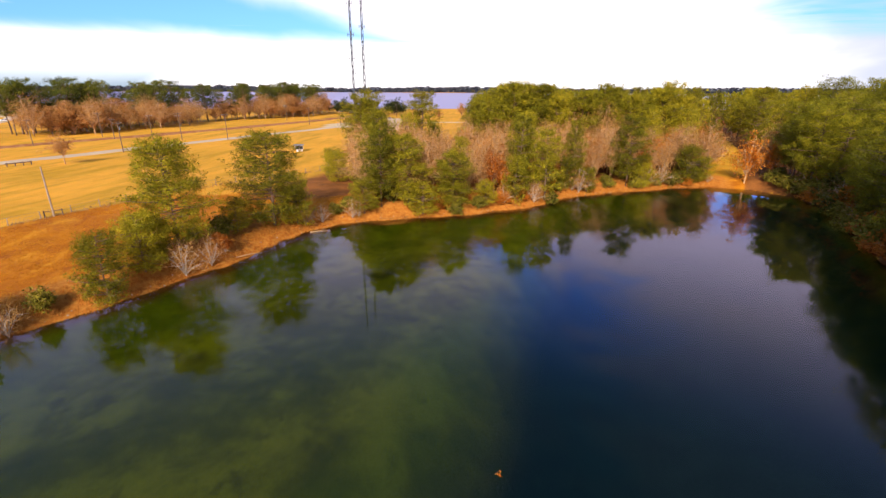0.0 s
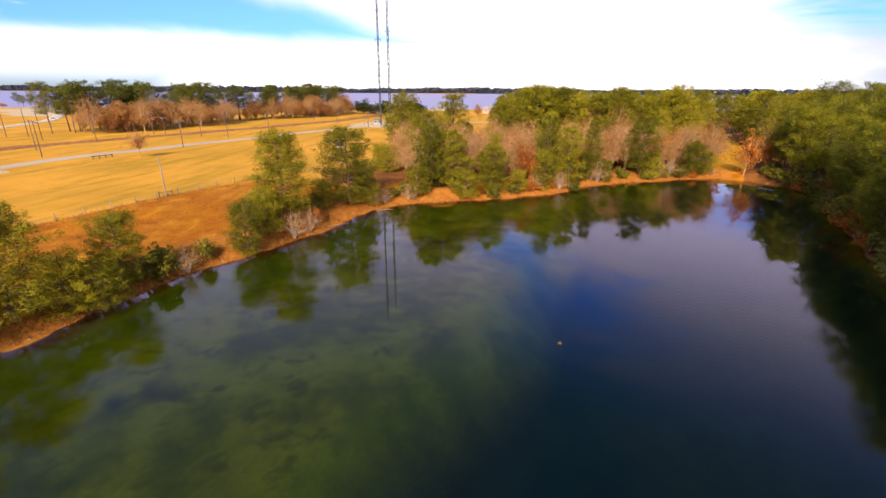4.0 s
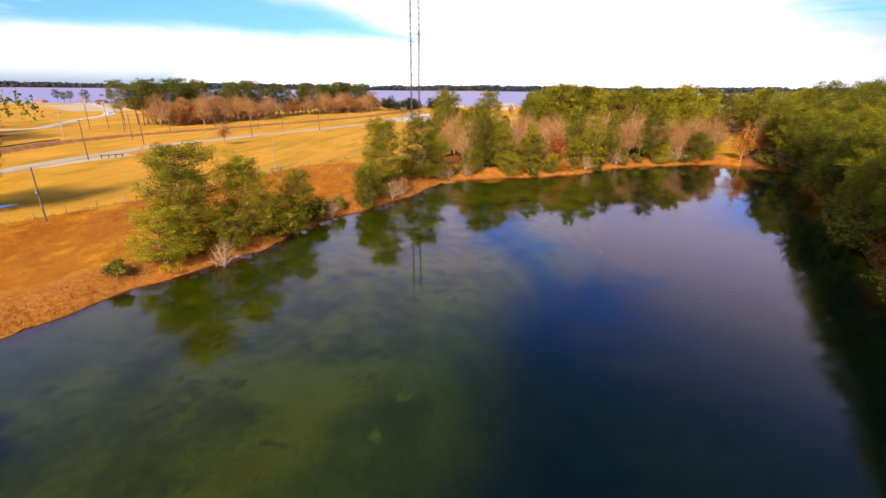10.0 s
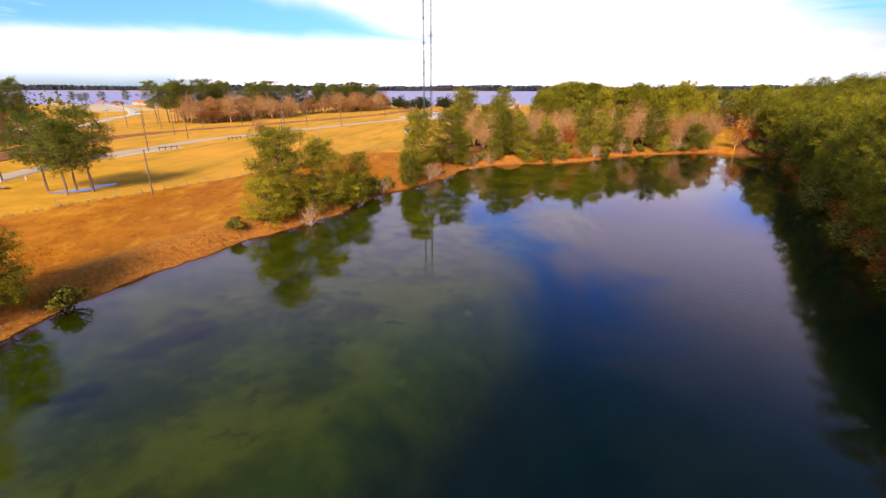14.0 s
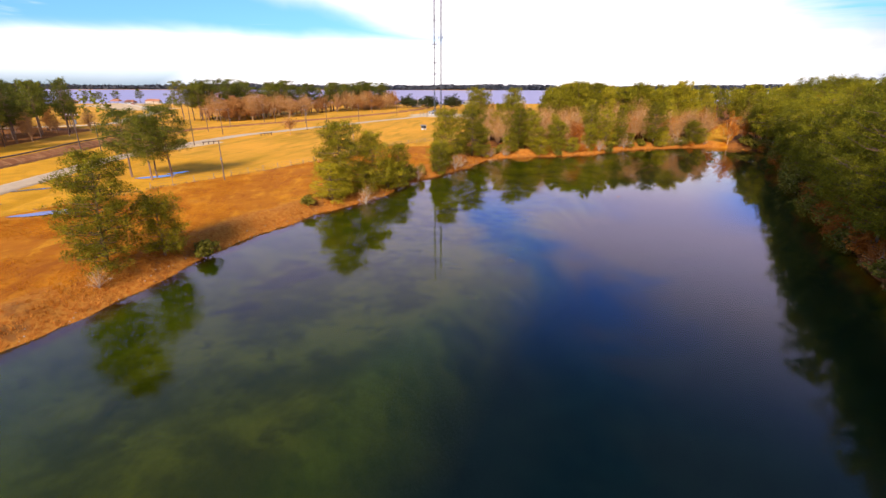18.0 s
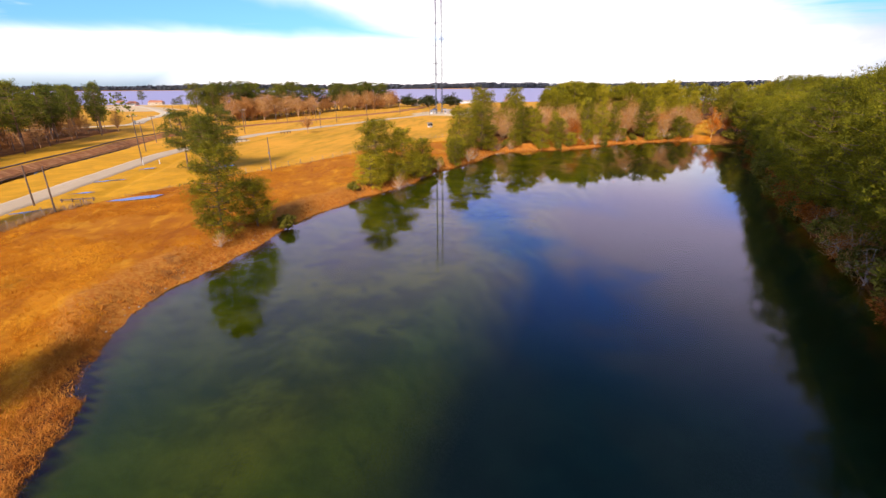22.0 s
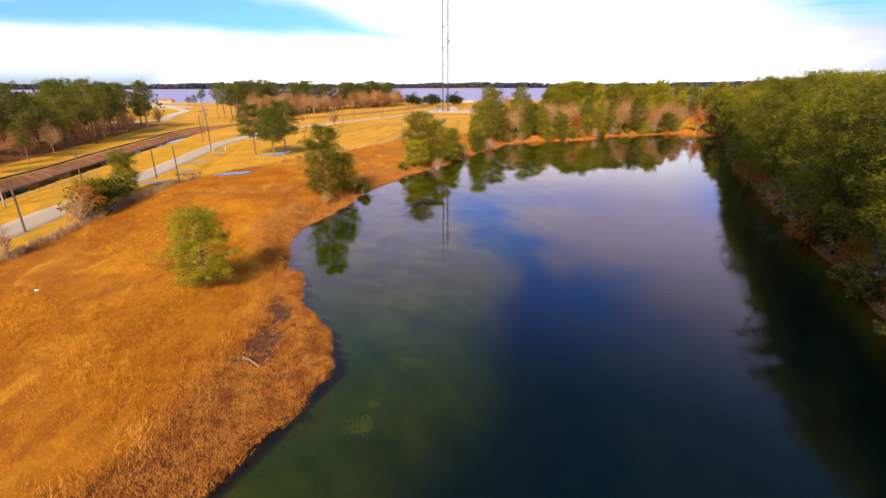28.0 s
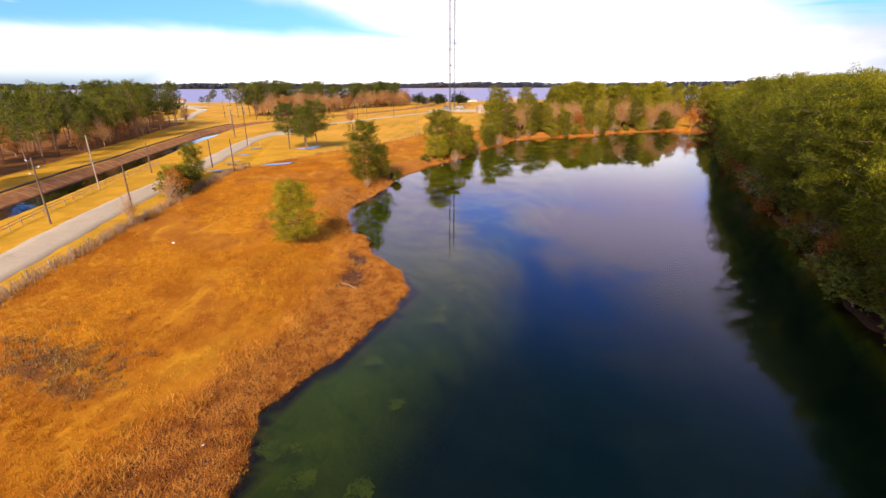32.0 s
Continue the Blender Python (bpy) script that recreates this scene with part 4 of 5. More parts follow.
def far_canopy(name, spots, mat, label, seed, per=26, leaf=1.6):
    """Woods too far off to tell tree from tree: one mesh of many leafy clumps."""
    rng = np.random.default_rng(seed)
    cs, rs = [], []
    for x, y, z, r in spots:
        cs.append((x, y, z))
        rs.append(r)
    co, way = tufts(cs, rs, per, leaf, rng, 0.9, 0.5, 0.1)
    me = tris_mesh(name, co, mat, way)
    return tagged(new(name, me), label, "woods", kind="stuff")


def wood_spots(n, box, ok, h0, h1, r0, r1, seed):
    rng = random.Random(seed)
    out = []
    while len(out) < n:
        x, y = rng.uniform(box[0], box[1]), rng.uniform(box[2], box[3])
        if ok(x, y):
            h, r = rng.uniform(h0, h1), rng.uniform(r0, r1)
            out.append((x, y, h - r * 0.7, r))
            out.append((x + rng.uniform(-2, 2), y + rng.uniform(-2, 2), h * 0.55, r * 1.1))
    return out


far_canopy("distant_wood", wood_spots(1500, (-60, 900, 240, 900), lambda x, y: x > -0.22 * y and x < 1.1 * y and LAKE_N[0] * x + LAKE_N[1] * y < LAKE_D - 60 + 0.55 * max(0, x + 60) and not in_gap(x, y), 16, 20.5, 3.0, 5.0, 11),
           NEEDLEEAST, "distant green pine wood reaching to the horizon", 21)
far_canopy("east_distant_wood", wood_spots(900, (115, 420, -60, 420), lambda x, y: True, 17, 23, 3.0, 5.0, 12), NEEDLEEAST, "deep pine wood beyond the east bank", 22)
far_canopy("west_distant_wood", wood_spots(420, (-420, -245, -60, 120), lambda x, y: x < -262 - 0.0 * y and y < 60 + 0.25 * (x + 420), 14, 20, 2.5, 4.5, 13), NEEDLEDARK, "distant pine wood west of the canal", 23)


def far_shore():
    rng = random.Random(4)
    spots = []
    tx, ty = -LAKE_N[1], LAKE_N[0]
    for i in range(4200):
        s = rng.uniform(-3300, 3300)
        d = 2960 + rng.uniform(0, 60) - 500 * smooth(np.array([s]), 900, 2400)[0]
        x, y = LAKE_N[0] * d - tx * s, LAKE_N[1] * d - ty * s
        spots.append((x, y, 4 + rng.uniform(0, 19 + 5 * math.sin(s * 0.004) + 2 * math.sin(s * 0.021)), rng.uniform(5, 9)))
    far_canopy("far_shore_woods", spots, HAZEWOOD, "line of woods on the far lakeshore, coloured blue-grey for haze", 31, 24, 9.0)


far_shore()

# ---- grass and reeds ----


def blades(n, box, ok, h0, h1, mat, name, label, seed, lean=0.5, width=0.05, per=5):
    rng = np.random.default_rng(seed)
    x, y = rng.uniform(box[0], box[1], n * 3), rng.uniform(box[2], box[3], n * 3)
    keep = ok(x, y, rng)
    x, y = x[keep][:n], y[keep][:n]
    z = height(x, y)
    x, y, z = np.repeat(x, per), np.repeat(y, per), np.repeat(z, per)
    m = len(x)
    x, y = x + rng.normal(0, 0.14, m), y + rng.normal(0, 0.14, m)
    h = rng.uniform(h0, h1, m)
    az, ln = rng.uniform(0, 6.28, m), rng.uniform(0.1, lean, m) * h
    tip = np.stack([x + np.cos(az) * ln, y + np.sin(az) * ln, z + h], 1)
    a2 = rng.uniform(0, 6.28, m)
    w = np.stack([np.cos(a2), np.sin(a2), 0 * a2], 1) * (width * rng.uniform(0.6, 1.5, m))[:, None]
    base = np.stack([x, y, z - 0.05], 1)
    me = tris_mesh(name, np.stack([base - w, base + w, tip], 1), mat)
    return tagged(new(name, me), label, "grass", kind="stuff")


def puddled(x, y):
    """Over the long puddle by the fence corner."""
    u, v = (x + 84.6) * 0.62 + (y + 36.2) * 0.78, -(x + 84.6) * 0.78 + (y + 36.2) * 0.62
    return (u / 7.0) ** 2 + (v / 2.8) ** 2 < 1


def dry_ok(x, y, rng):
    f, s, _ = dist_line(x, y, FENCE)
    patch = wob(x, y, 6.5, 1.0) + 0.6 * wob(x, y, 2.8, 3.0)
    return ~puddled(x, y) & (s < 0) & (f > 0.4) & (shore_dist(x, y) > 2.0) & ((marsh(x, y) < 0.4) | (inland(x, y) > 1.8)) & (patch + rng.normal(0, 0.40, len(x)) > 0.0)


blades(26000, (-90, -22, -128, -30), dry_ok, 0.08, 0.32, STRAW, "dry_grass", "tall straw-gold dry grass on the bank", 41, 1.2, 0.015, 10)
blades(12000, (-84, -42, -30, 70), dry_ok, 0.08, 0.24, BANKGRASS, "bank_grass", "rusty dry grass above the shore", 42, 1.0, 0.022, 8)


def edge_ok(x, y, rng):
    d = shore_dist(x, y)
    return (d > 0.1) & (d < 3.2 + rng.normal(0, 0.5, len(x))) & (x < 22) & (marsh(x, y) < 0.75)


blades(30000, (-54, 24, -78, 120), edge_ok, 0.10, 0.40, REED, "shore_grass", "brown matted grass along the water's edge", 43, 1.2, 0.028, 6)


def reed_ok(x, y, rng):
    d = shore_dist(x, y)
    q = inland(x, y)
    return (marsh(x, y) > 0.25) & (d > -0.1) & (q < 0.6 + rng.normal(0, 0.5, len(x))) & (wetness(x, y, q) < 0.35 + 0.7 * rng.random(len(x)) ** 2)


def strip_ok(x, y, rng):
    q = inland(x, y)
    return (marsh(x, y) > 0.3) & (shore_dist(x, y) > 0.5) & (q > -0.6 + rng.normal(0, 0.4, len(x))) & (q < 2.2 + rng.normal(0, 0.7, len(x))) & (wob(x, y, 1.3, 2.0) + rng.normal(0, 0.4, len(x)) > -0.3)


def gold_ok(x, y, rng):
    q = inland(x, y)
    f, s, _ = dist_line(x, y, FENCE)
    u, v = 0.8 * x - 0.6 * y, 0.6 * x + 0.8 * y
    return (s < 0) & (f > 3.0) & (q > 3.5) & (wob(u * 0.45, v, 2.6, 2.0) + 0.5 * wob(x, y, 1.4, 1.0) + rng.normal(0, 0.55, len(x)) > 0.45)


blades(9000, (-50, -18, -130, -64), strip_ok, 0.15, 0.5, PALESTRAW, "tall_reeds", "tawny standing straw behind the flattened reeds", 49, 1.5, 0.026, 8)
blades(24000, (-80, -26, -128, -55), gold_ok, 0.12, 0.42, GOLD, "golden_grass", "bright golden tufts of tall grass in the meadow", 50, 0.9, 0.010, 9)
blades(76000, (-56, -15, -132, -60), reed_ok, 0.07, 0.26, REED, "marsh_reeds", "flattened rust-brown dead reeds in the shallows", 44, 2.0, 0.020, 5)

# ---- posts, poles and towers ----


def part(name, bm, mat, parent, label=""):
    me = bpy.data.meshes.new(name)
    bm.to_mesh(me)
    bm.free()
    me.materials.append(mat)
    ob = new(name, me)
    ob.parent = parent
    if label:
        ob["label"] = label
    return ob


def box(bm, x, y, z, sx, sy, sz, bevel=0.0):
    r = bmesh.ops.create_cube(bm, size=1.0, matrix=Matrix.Translation((x, y, z)) @ Matrix.Diagonal((sx, sy, sz, 1)))
    if bevel:
        es = list({e for v in r["verts"] for e in v.link_edges})
        bmesh.ops.bevel(bm, geom=es, offset=bevel, segments=1, affect="EDGES")
    return bm


def rod(bm, a, b, r0, r1=None, sides=8):
    a, b = Vector(a), Vector(b)
    d = b - a
    m = Matrix.Translation((a + b) / 2) @ d.to_track_quat("Z", "Y").to_matrix().to_4x4()
    bmesh.ops.create_cone(bm, cap_ends=True, segments=sides, radius1=r0, radius2=r0 if r1 is None else r1, depth=d.length, matrix=m)
    return bm


def thing(name, x, y, z=None, turn=0.0):
    e = new(name)
    e.matrix_world = pose(x, y, zat(x, y) if z is None else z, 0, 0, turn)
    return e


def pole(x, y, h, arms=0, turn=0.0, gear=None, mat=None, label="dark wooden utility pole standing in the grass", lean=(0.0, 0.0)):
    e = thing("utility_pole", x, y, None, turn)
    tip = (lean[0], lean[1], h)
    part("shaft", rod(bmesh.new(), (0, 0, -0.3), tip, 0.15, 0.10, 10), mat or POLEWOOD, e)
    for i in range(arms):
        z = h - 0.45 - 0.9 * i
        arm = part("crossarm", box(bmesh.new(), 0, 0.16, z, 2.4, 0.12, 0.14, 0.015), POLEWOOD, e)
        for o in (-1.05, -0.45, 0.45, 1.05):
            part("insulator", rod(rod(bmesh.new(), (o, 0.16, z + 0.07), (o, 0.16, z + 0.17), 0.05, 0.07, 8), (o, 0.16, z + 0.17), (o, 0.16, z + 0.28), 0.08, 0.03, 8), WHITEPAINT, arm, "pale ceramic insulator")
    if gear == "can":
        bm = rod(bmesh.new(), (0.36, 0, h - 2.4), (0.36, 0, h - 1.5), 0.2, 0.2, 10)
        rod(bm, (0.36, 0, h - 1.5), (0.36, 0, h - 1.42), 0.2, 0.08, 10)
        part("transformer", bm, STEEL, e, "grey transformer can")
    if gear == "box":
        part("meter_box", box(bmesh.new(), 0.0, -0.2, h * 0.55, 0.3, 0.2, 0.5, 0.02), STEEL, e, "small grey meter box")
    if gear == "lamp":
        bm = rod(bmesh.new(), (0, 0, h - 0.4), (1.4, 0, h + 0.1), 0.04, 0.03, 6)
        part("bracket", bm, STEEL, e)
        part("lamp_head", box(bmesh.new(), 1.6, 0, h + 0.1, 0.6, 0.25, 0.14, 0.03), STEEL, e)
    if gear == "spikes":
        for i in range(3):
            z = h - 0.5 - 0.95 * i
            part("standoff", rod(bmesh.new(), (0, 0, z), (0.55 if i % 2 else -0.55, 0, z + 0.15), 0.04, 0.03, 6), STEEL, e)
            part("insulator", rod(bmesh.new(), (0.55 if i % 2 else -0.55, 0, z + 0.05), (0.75 if i % 2 else -0.75, 0, z + 0.25), 0.09, 0.05, 8), WHITEPAINT, e, "pale ceramic insulator")
    if gear == "brace":
        bm = bmesh.new()
        for o in (-1.1, 1.1):
            rod(bm, (o, 0, -0.3), (o, 0, 1.1), 0.09, 0.08, 7)
        rod(bm, (-1.2, 0, 0.9), (1.2, 0, 0.9), 0.06, 0.06, 6)
        part("guard_rail", bm, POLEWOOD, e)
    return tagged(e, label, "utility pole", "poles along the road")


pole(-80.4, -5.7, 8.0, 0, 20, "box", None, "plain dark pole with a small meter box")
pole(-80.2, 42.0, 7.6, 0, 70, "brace", GREYWOOD, "slim grey pole with a low guard rail")
pole(-142.7, 97.6, 9.0, 1, 80, "can")
pole(-156.0, 130.0, 10.2, 2, 80, None)
pole(-140.5, 137.0, 9.6, 1, 85)
pole(-167.6, 127.0, 9.0, 1, 60)
pole(-196.0, 127.0, 9.5, 1, 60)
pole(-186.4, 125.2, 9.5, 1, 60)
pole(-194.0, 101.4, 9.5, 1, 60)
pole(-129.1, 197.3, 8.4, 1, 85)
pole(-136.9, 33.6, 10.4, 0, 70, "lamp")
pole(-156.2, 62.7, 10.0, 1, 70)
pole(-173.1, 70.3, 9.5, 1, 60)
pole(-201.0, 63.0, 9.5, 1, 40, "lamp", CONCRETE, "pale concrete lamp pole beside the canal")
pole(-236.0, 93.0, 11.5, 0, 40)
pole(-229.0, 97.0, 11.5, 0, 40)
pole(-78.7, -92.5, 9.8, 0, 40, "spikes", None, "dark pole with staggered pale insulators")
pole(-96.3, -74.0, 10.6, 0, 40, "box", GREYWOOD, "slender weathered grey pole by the canal")
pole(-76.8, -81.3, 7.2, 0, 40)
pole(-95.8, -46.8, 7.0, 0, 40)
pole(-87.3, -48.2, 7.6, 0, 40)
pole(-120.0, -9.6, 12.6, 1, 50, "can", None, "tall dark pole with a crossarm by the road")
pole(-143.6, 8.5, 9.0, 1, 50)
pole(-162.0, 26.0, 9.5, 1, 50)
pole(-209.6, 91.5, 11.0, 2, 50)
pole(-104.0, -57.0, 7.0, 0, 40)
for x, y in ((-222, 330), (-208, 342), (-238, 322), (-150, 300), (-196, 240), (-160, 214)):
    pole(x, y, 9.0, 1, 80)


def fence(pts, step, h, label, rails, rail_mat, post_mat, seed):
    rng = random.Random(seed)
    rows = along_line(pts, step)
    e = thing("fence", rows[0][0], rows[0][1], 0.0)
    e.matrix_world = Matrix.Identity(4)
    tops = []
    for x, y, _ in rows:
        z = zat(x, y)
        hh = h * rng.uniform(0.88, 1.1)
        lx, ly = rng.uniform(-0.08, 0.08), rng.uniform(-0.08, 0.08)
        part("post", rod(bmesh.new(), (x, y, z - 0.3), (x + lx, y + ly, z + hh), 0.075, 0.065, 6), post_mat, e)
        tops.append((x, y, z))
    for k in range(rails):
        f = (0.92, 0.55, 0.25)[k]
        for a, b in zip(tops, tops[1:]):
            part("rail" if rail_mat is GREYWOOD else "wire", rod(bmesh.new(), (a[0], a[1], a[2] + h * f), (b[0], b[1], b[2] + h * f), 0.05 if rail_mat is GREYWOOD else 0.012, None, 4), rail_mat, e)
    return tagged(e, label, "fence")


fence(FENCE[7:], 4.2, 1.25, "old wire fence of grey wooden posts across the grass", 2, STEEL, GREYWOOD, 1)
fence(FENCE[1:6], 3.6, 1.2, "overgrown wire fence beside the road", 2, STEEL, GREYWOOD, 2)
fence([(-72, -107), (-87, -88), (-101, -68), (-113, -47)], 3.2, 1.15, "weathered rail fence along the canal bank", 2, GREYWOOD, GREYWOOD, 3)


def barrier(x, y, turn):
    e = thing("road_barrier", x, y, None, turn)
    for o in (-2.4, -0.8, 0.8, 2.4):
        part("post", rod(bmesh.new(), (o, 0, -0.3), (o, 0, 1.0), 0.13, 0.12, 8), POLEWOOD, e)
    part("rail", box(bmesh.new(), 0, 0.12, 0.75, 5.4, 0.1, 0.22, 0.02), POLEWOOD, e)
    return tagged(e, "dark wooden barrier of posts and a rail", "barrier", "barriers beside the road")


barrier(-135.5, 39.0, 60)
barrier(-139.5, 68.8, 80)
barrier(-92.0, -42.0, 40)


def tower(x, y, h, w, name, label):
    e = thing(name, x, y)
    legs = [(math.cos(a) * w, math.sin(a) * w) for a in (0.4, 0.4 + 2.094, 0.4 + 4.189)]
    n = int(h / 6)
    for lx, ly in legs:
        part("leg", rod(bmesh.new(), (lx, ly, -0.3), (lx * 0.65, ly * 0.65, h), 0.21, 0.20, 5), TOWERSTEEL, e)
    for i in range(n):
        z0, z1 = h * i / n, h * (i + 1) / n
        t0, t1 = 1 - 0.35 * i / n, 1 - 0.35 * (i + 1) / n
        for k, (lx, ly) in enumerate(legs):
            mx, my = legs[(k + 1) % 3]
            for q in range(2):
                za, zb = z0 + (z1 - z0) * q / 2, z0 + (z1 - z0) * (q + 1) / 2
                part("brace", rod(bmesh.new(), (lx * t0, ly * t0, za), (mx * t1, my * t1, zb), 0.045, None, 4), TOWERSTEEL, e)
                part("brace", rod(bmesh.new(), (mx * t0, my * t0, za), (lx * t1, ly * t1, zb), 0.045, None, 4), TOWERSTEEL, e)
    return tagged(e, label, "radio tower", "pair of radio towers")


def dress_tower(e, rings, h):
    for z in rings:
        bm = bmesh.new()
        for a in range(6):
            an = a * 1.047
            rod(bm, (math.cos(an) * 0.5, math.sin(an) * 0.5, z), (math.cos(an) * 1.6, math.sin(an) * 1.6, z), 0.06, None, 5)
            rod(bm, (math.cos(an) * 1.6, math.sin(an) * 1.6, z - 0.8), (math.cos(an) * 1.6, math.sin(an) * 1.6, z + 0.8), 0.14, None, 6)
        part("antenna_ring", bm, STEEL, e)


t1 = tower(-134.4, 231.0, 118, 0.62, "radio_tower", "slender grey lattice radio tower")
dress_tower(t1, (49.5,), 118)
t2 = tower(-133.1, 217.5, 118, 0.48, "radio_mast", "slender grey lattice mast with antenna rings")
dress_tower(t2, (26, 33, 44, 58), 118)


def fence_weeds():
    def ok(x, y, rng):
        f = dist_line(x, y, FENCE)[0]
        return ~puddled(x, y) & (f < 0.9 + rng.normal(0, 0.3, len(x)))

    blades(9000, (-92, -50, -118, -40), ok, 0.3, 1.1, DEADWEED, "fence_weeds", "grey-brown weeds grown through the fence", 46, 0.6, 0.03, 6)
    blades(3500, (-90, -60, -40, 112), ok, 0.15, 0.5, DEADWEED, "fence_grass", "dull grass along the fence line", 47, 0.6, 0.035, 5)


DEADWEED = leaf_stuff("dead_weeds", (0.20, 0.11, 0.05), (0.34, 0.20, 0.10), (0.48, 0.31, 0.17), 0.2, 0.3)
fence_weeds()


def brush_patch():
    def ok(x, y, rng):
        return np.hypot((x + 38) / 6.5, (y + 115.5) / 5.0) + rng.normal(0, 0.15, len(x)) + 0.5 * wob(x, y, 1.6) + 0.3 * wob(x, y, 0.6, 2) + 0.9 * rng.random(len(x)) < 1

    blades(700, (-47, -28, -122, -108), ok, 0.12, 0.4, DARKWEED, "dark_brush", "grey-brown dead brush in the grass", 48, 1.2, 0.035, 9)


DARKWEED = leaf_stuff("dark_weeds", (0.09, 0.048, 0.020), (0.19, 0.105, 0.040), (0.32, 0.19, 0.075), 0.2, 0.6)
brush_patch()

# ---- puddles, stones, weed mats ----


def puddle(x, y, a, b, turn, seed):
    rng = random.Random(seed)
    ph = [rng.uniform(0, 6.28) for _ in range(3)]
    pts, c, s = [], math.cos(turn), math.sin(turn)
    zs = []
    for i in range(36):
        t = 2 * math.pi * i / 36
        r = 1 + 0.16 * math.sin(2 * t + ph[0]) + 0.11 * math.sin(3 * t + ph[1]) + 0.07 * math.sin(7 * t + ph[2])
        u, v = math.cos(t) * a * r, math.sin(t) * b * r
        pts.append((x + u * c - v * s, y + u * s + v * c))
        zs.append(zat(*pts[-1]))
    z = max(zs) + 0.03
    ob = sheet("puddle", pts, z, PUDDLE, "shallow rain puddle on the grass", "puddle")
    ob["group"] = "rain puddles"
    return ob


PUDDLE = water_stuff("puddle_water", (0, 0, 0), 0.01, 0.02, (0.22, 0.19, 0.18), 1.0)
for i, (x, y, a, b, turn) in enumerate(((-84.6, -36.2, 4.6, 1.25, 0.9), (-96.0, -9.5, 3.2, 1.6, 0.9), (-96.6, -4.0, 2.2, 1.0, 1.1), (-105.0, -28.0, 2.6, 0.9, 1.0), (-91.6, -49.5, 2.6, 0.7, 1.1),
                                        (-98.5, -37.5, 2.2, 0.6, 1.0), (-112.0, -14.0, 2.0, 0.7, 1.0))):
    puddle(x, y, a, b, turn, i)


def stones():
    """Small stones and drift washed up along the west and north shore."""
    rng = random.Random(17)
    rows = along_line(SHORE[13:37], 0.55)
    vs, fs = [], []
    for x, y, h in rows:
        if rng.random() < 0.45:
            continue
        o = rng.uniform(0.1, 1.7)
        px, py = x - math.sin(h) * o, y + math.cos(h) * o
        r = rng.uniform(0.05, 0.16)
        z = zat(px, py) + r * 0.2
        k = len(vs)
        a0 = rng.uniform(0, 6.28)
        ring = [(px + math.cos(a0 + t * 1.257) * r * rng.uniform(0.7, 1.2), py + math.sin(a0 + t * 1.257) * r * rng.uniform(0.7, 1.2), z + rng.uniform(-0.02, 0.02)) for t in range(5)]
        vs += ring + [(px, py, z + r * rng.uniform(0.5, 0.8)), (px, py, z - r)]
        for t in range(5):
            fs += [(k + t, k + (t + 1) % 5, k + 5), (k + (t + 1) % 5, k + t, k + 6)]
    tagged(put_mesh("shore_stones", vs, fs, STONE), "pale stones and drift strewn along the shoreline", "stones", kind="stuff")


stones()
WEEDMAT = leaf_stuff("floating_algae", (0.40, 0.38, 0.010), (0.60, 0.54, 0.012), (0.76, 0.64, 0.02), 0.1, 0.8)


def weed_mat(x, y, r, seed):
    rng = np.random.default_rng(seed)
    n = 16
    cs = np.stack([x + rng.normal(0, r * 0.5, n), y + rng.normal(0, r * 0.5, n), np.full(n, -0.13)], 1)
    co, way = tufts(cs, np.full(n, r * 0.5), 40, r * 0.22, rng, 0.12, 0.5, 0.02)
    co[:, :, 2] = np.minimum(co[:, :, 2], -0.02) * 0.3 - 0.02 - 0.05 * rng.random((len(co), 1))
    way = way * 0.2 + np.array([0, 0, 1.0])
    me = tris_mesh("algae_mat", co, WEEDMAT, way / np.linalg.norm(way, axis=1)[:, None])
    return tagged(new("algae_mat", me), "yellow-green algae mat just under the water", "algae", "algae mats in the shallows")


for i, (x, y, r) in enumerate(((-15.1, -95.4, 0.8), (-15.1, -87.6, 0.75), (-15.2, -93.2, 0.4), (-15.2, -34.6, 0.5), (-14.1, -22.4, 0.45), (-21.0, -26.7, 0.5), (-14.3, -18.0, 0.5), (-11.4, -115.2, 0.7),
                               (-15.1, -115.8, 0.7), (-18.1, -114.7, 0.9), (-17.2, -104.0, 0.7), (-13.0, -108.0, 0.6))):
    weed_mat(x, y, r, 60 + i)


def floating_leaf():
    rng = np.random.default_rng(3)
    cs = np.stack([-4.1 + rng.normal(0, 0.06, 6), 19.8 + rng.normal(0, 0.06, 6), np.full(6, 0.03)], 1)
    co, way = tufts(cs, np.full(6, 0.06), 14, 0.065, rng, 0.4, 0.5, 0.2)
    tagged(new("floating_leaves", tris_mesh("floating_leaves", co, RUST, way)), "clump of rust-brown leaves afloat on the pond", "leaves")


floating_leaf()


def litter(x, y, size=1.0):
    bm = bmesh.new()
    rng = random.Random(9)
    box(bm, 0, 0, 0.08, 0.34, 0.2, 0.14, 0.04)
    for v in bm.verts:
        v.co += Vector((rng.uniform(-1, 1), rng.uniform(-1, 1), rng.uniform(-1, 1))) * 0.04
    me = bpy.data.meshes.new("litter_bag")
    bm.to_mesh(me)
    bm.free()
    me.materials.append(WHITEPAINT)
    ob = new("litter_bag", me)
    ob.matrix_world = pose(x, y, zat(x, y) + 0.2, 0, 0, 30) @ Matrix.Diagonal((size, size, size, 1))
    return tagged(ob, "crumpled white bag lying in the dry grass", "litter")


litter(-52.9, -92.8)
litter(-21.9, -116.4, 0.4)

# ---- buildings and cars in the distance ----


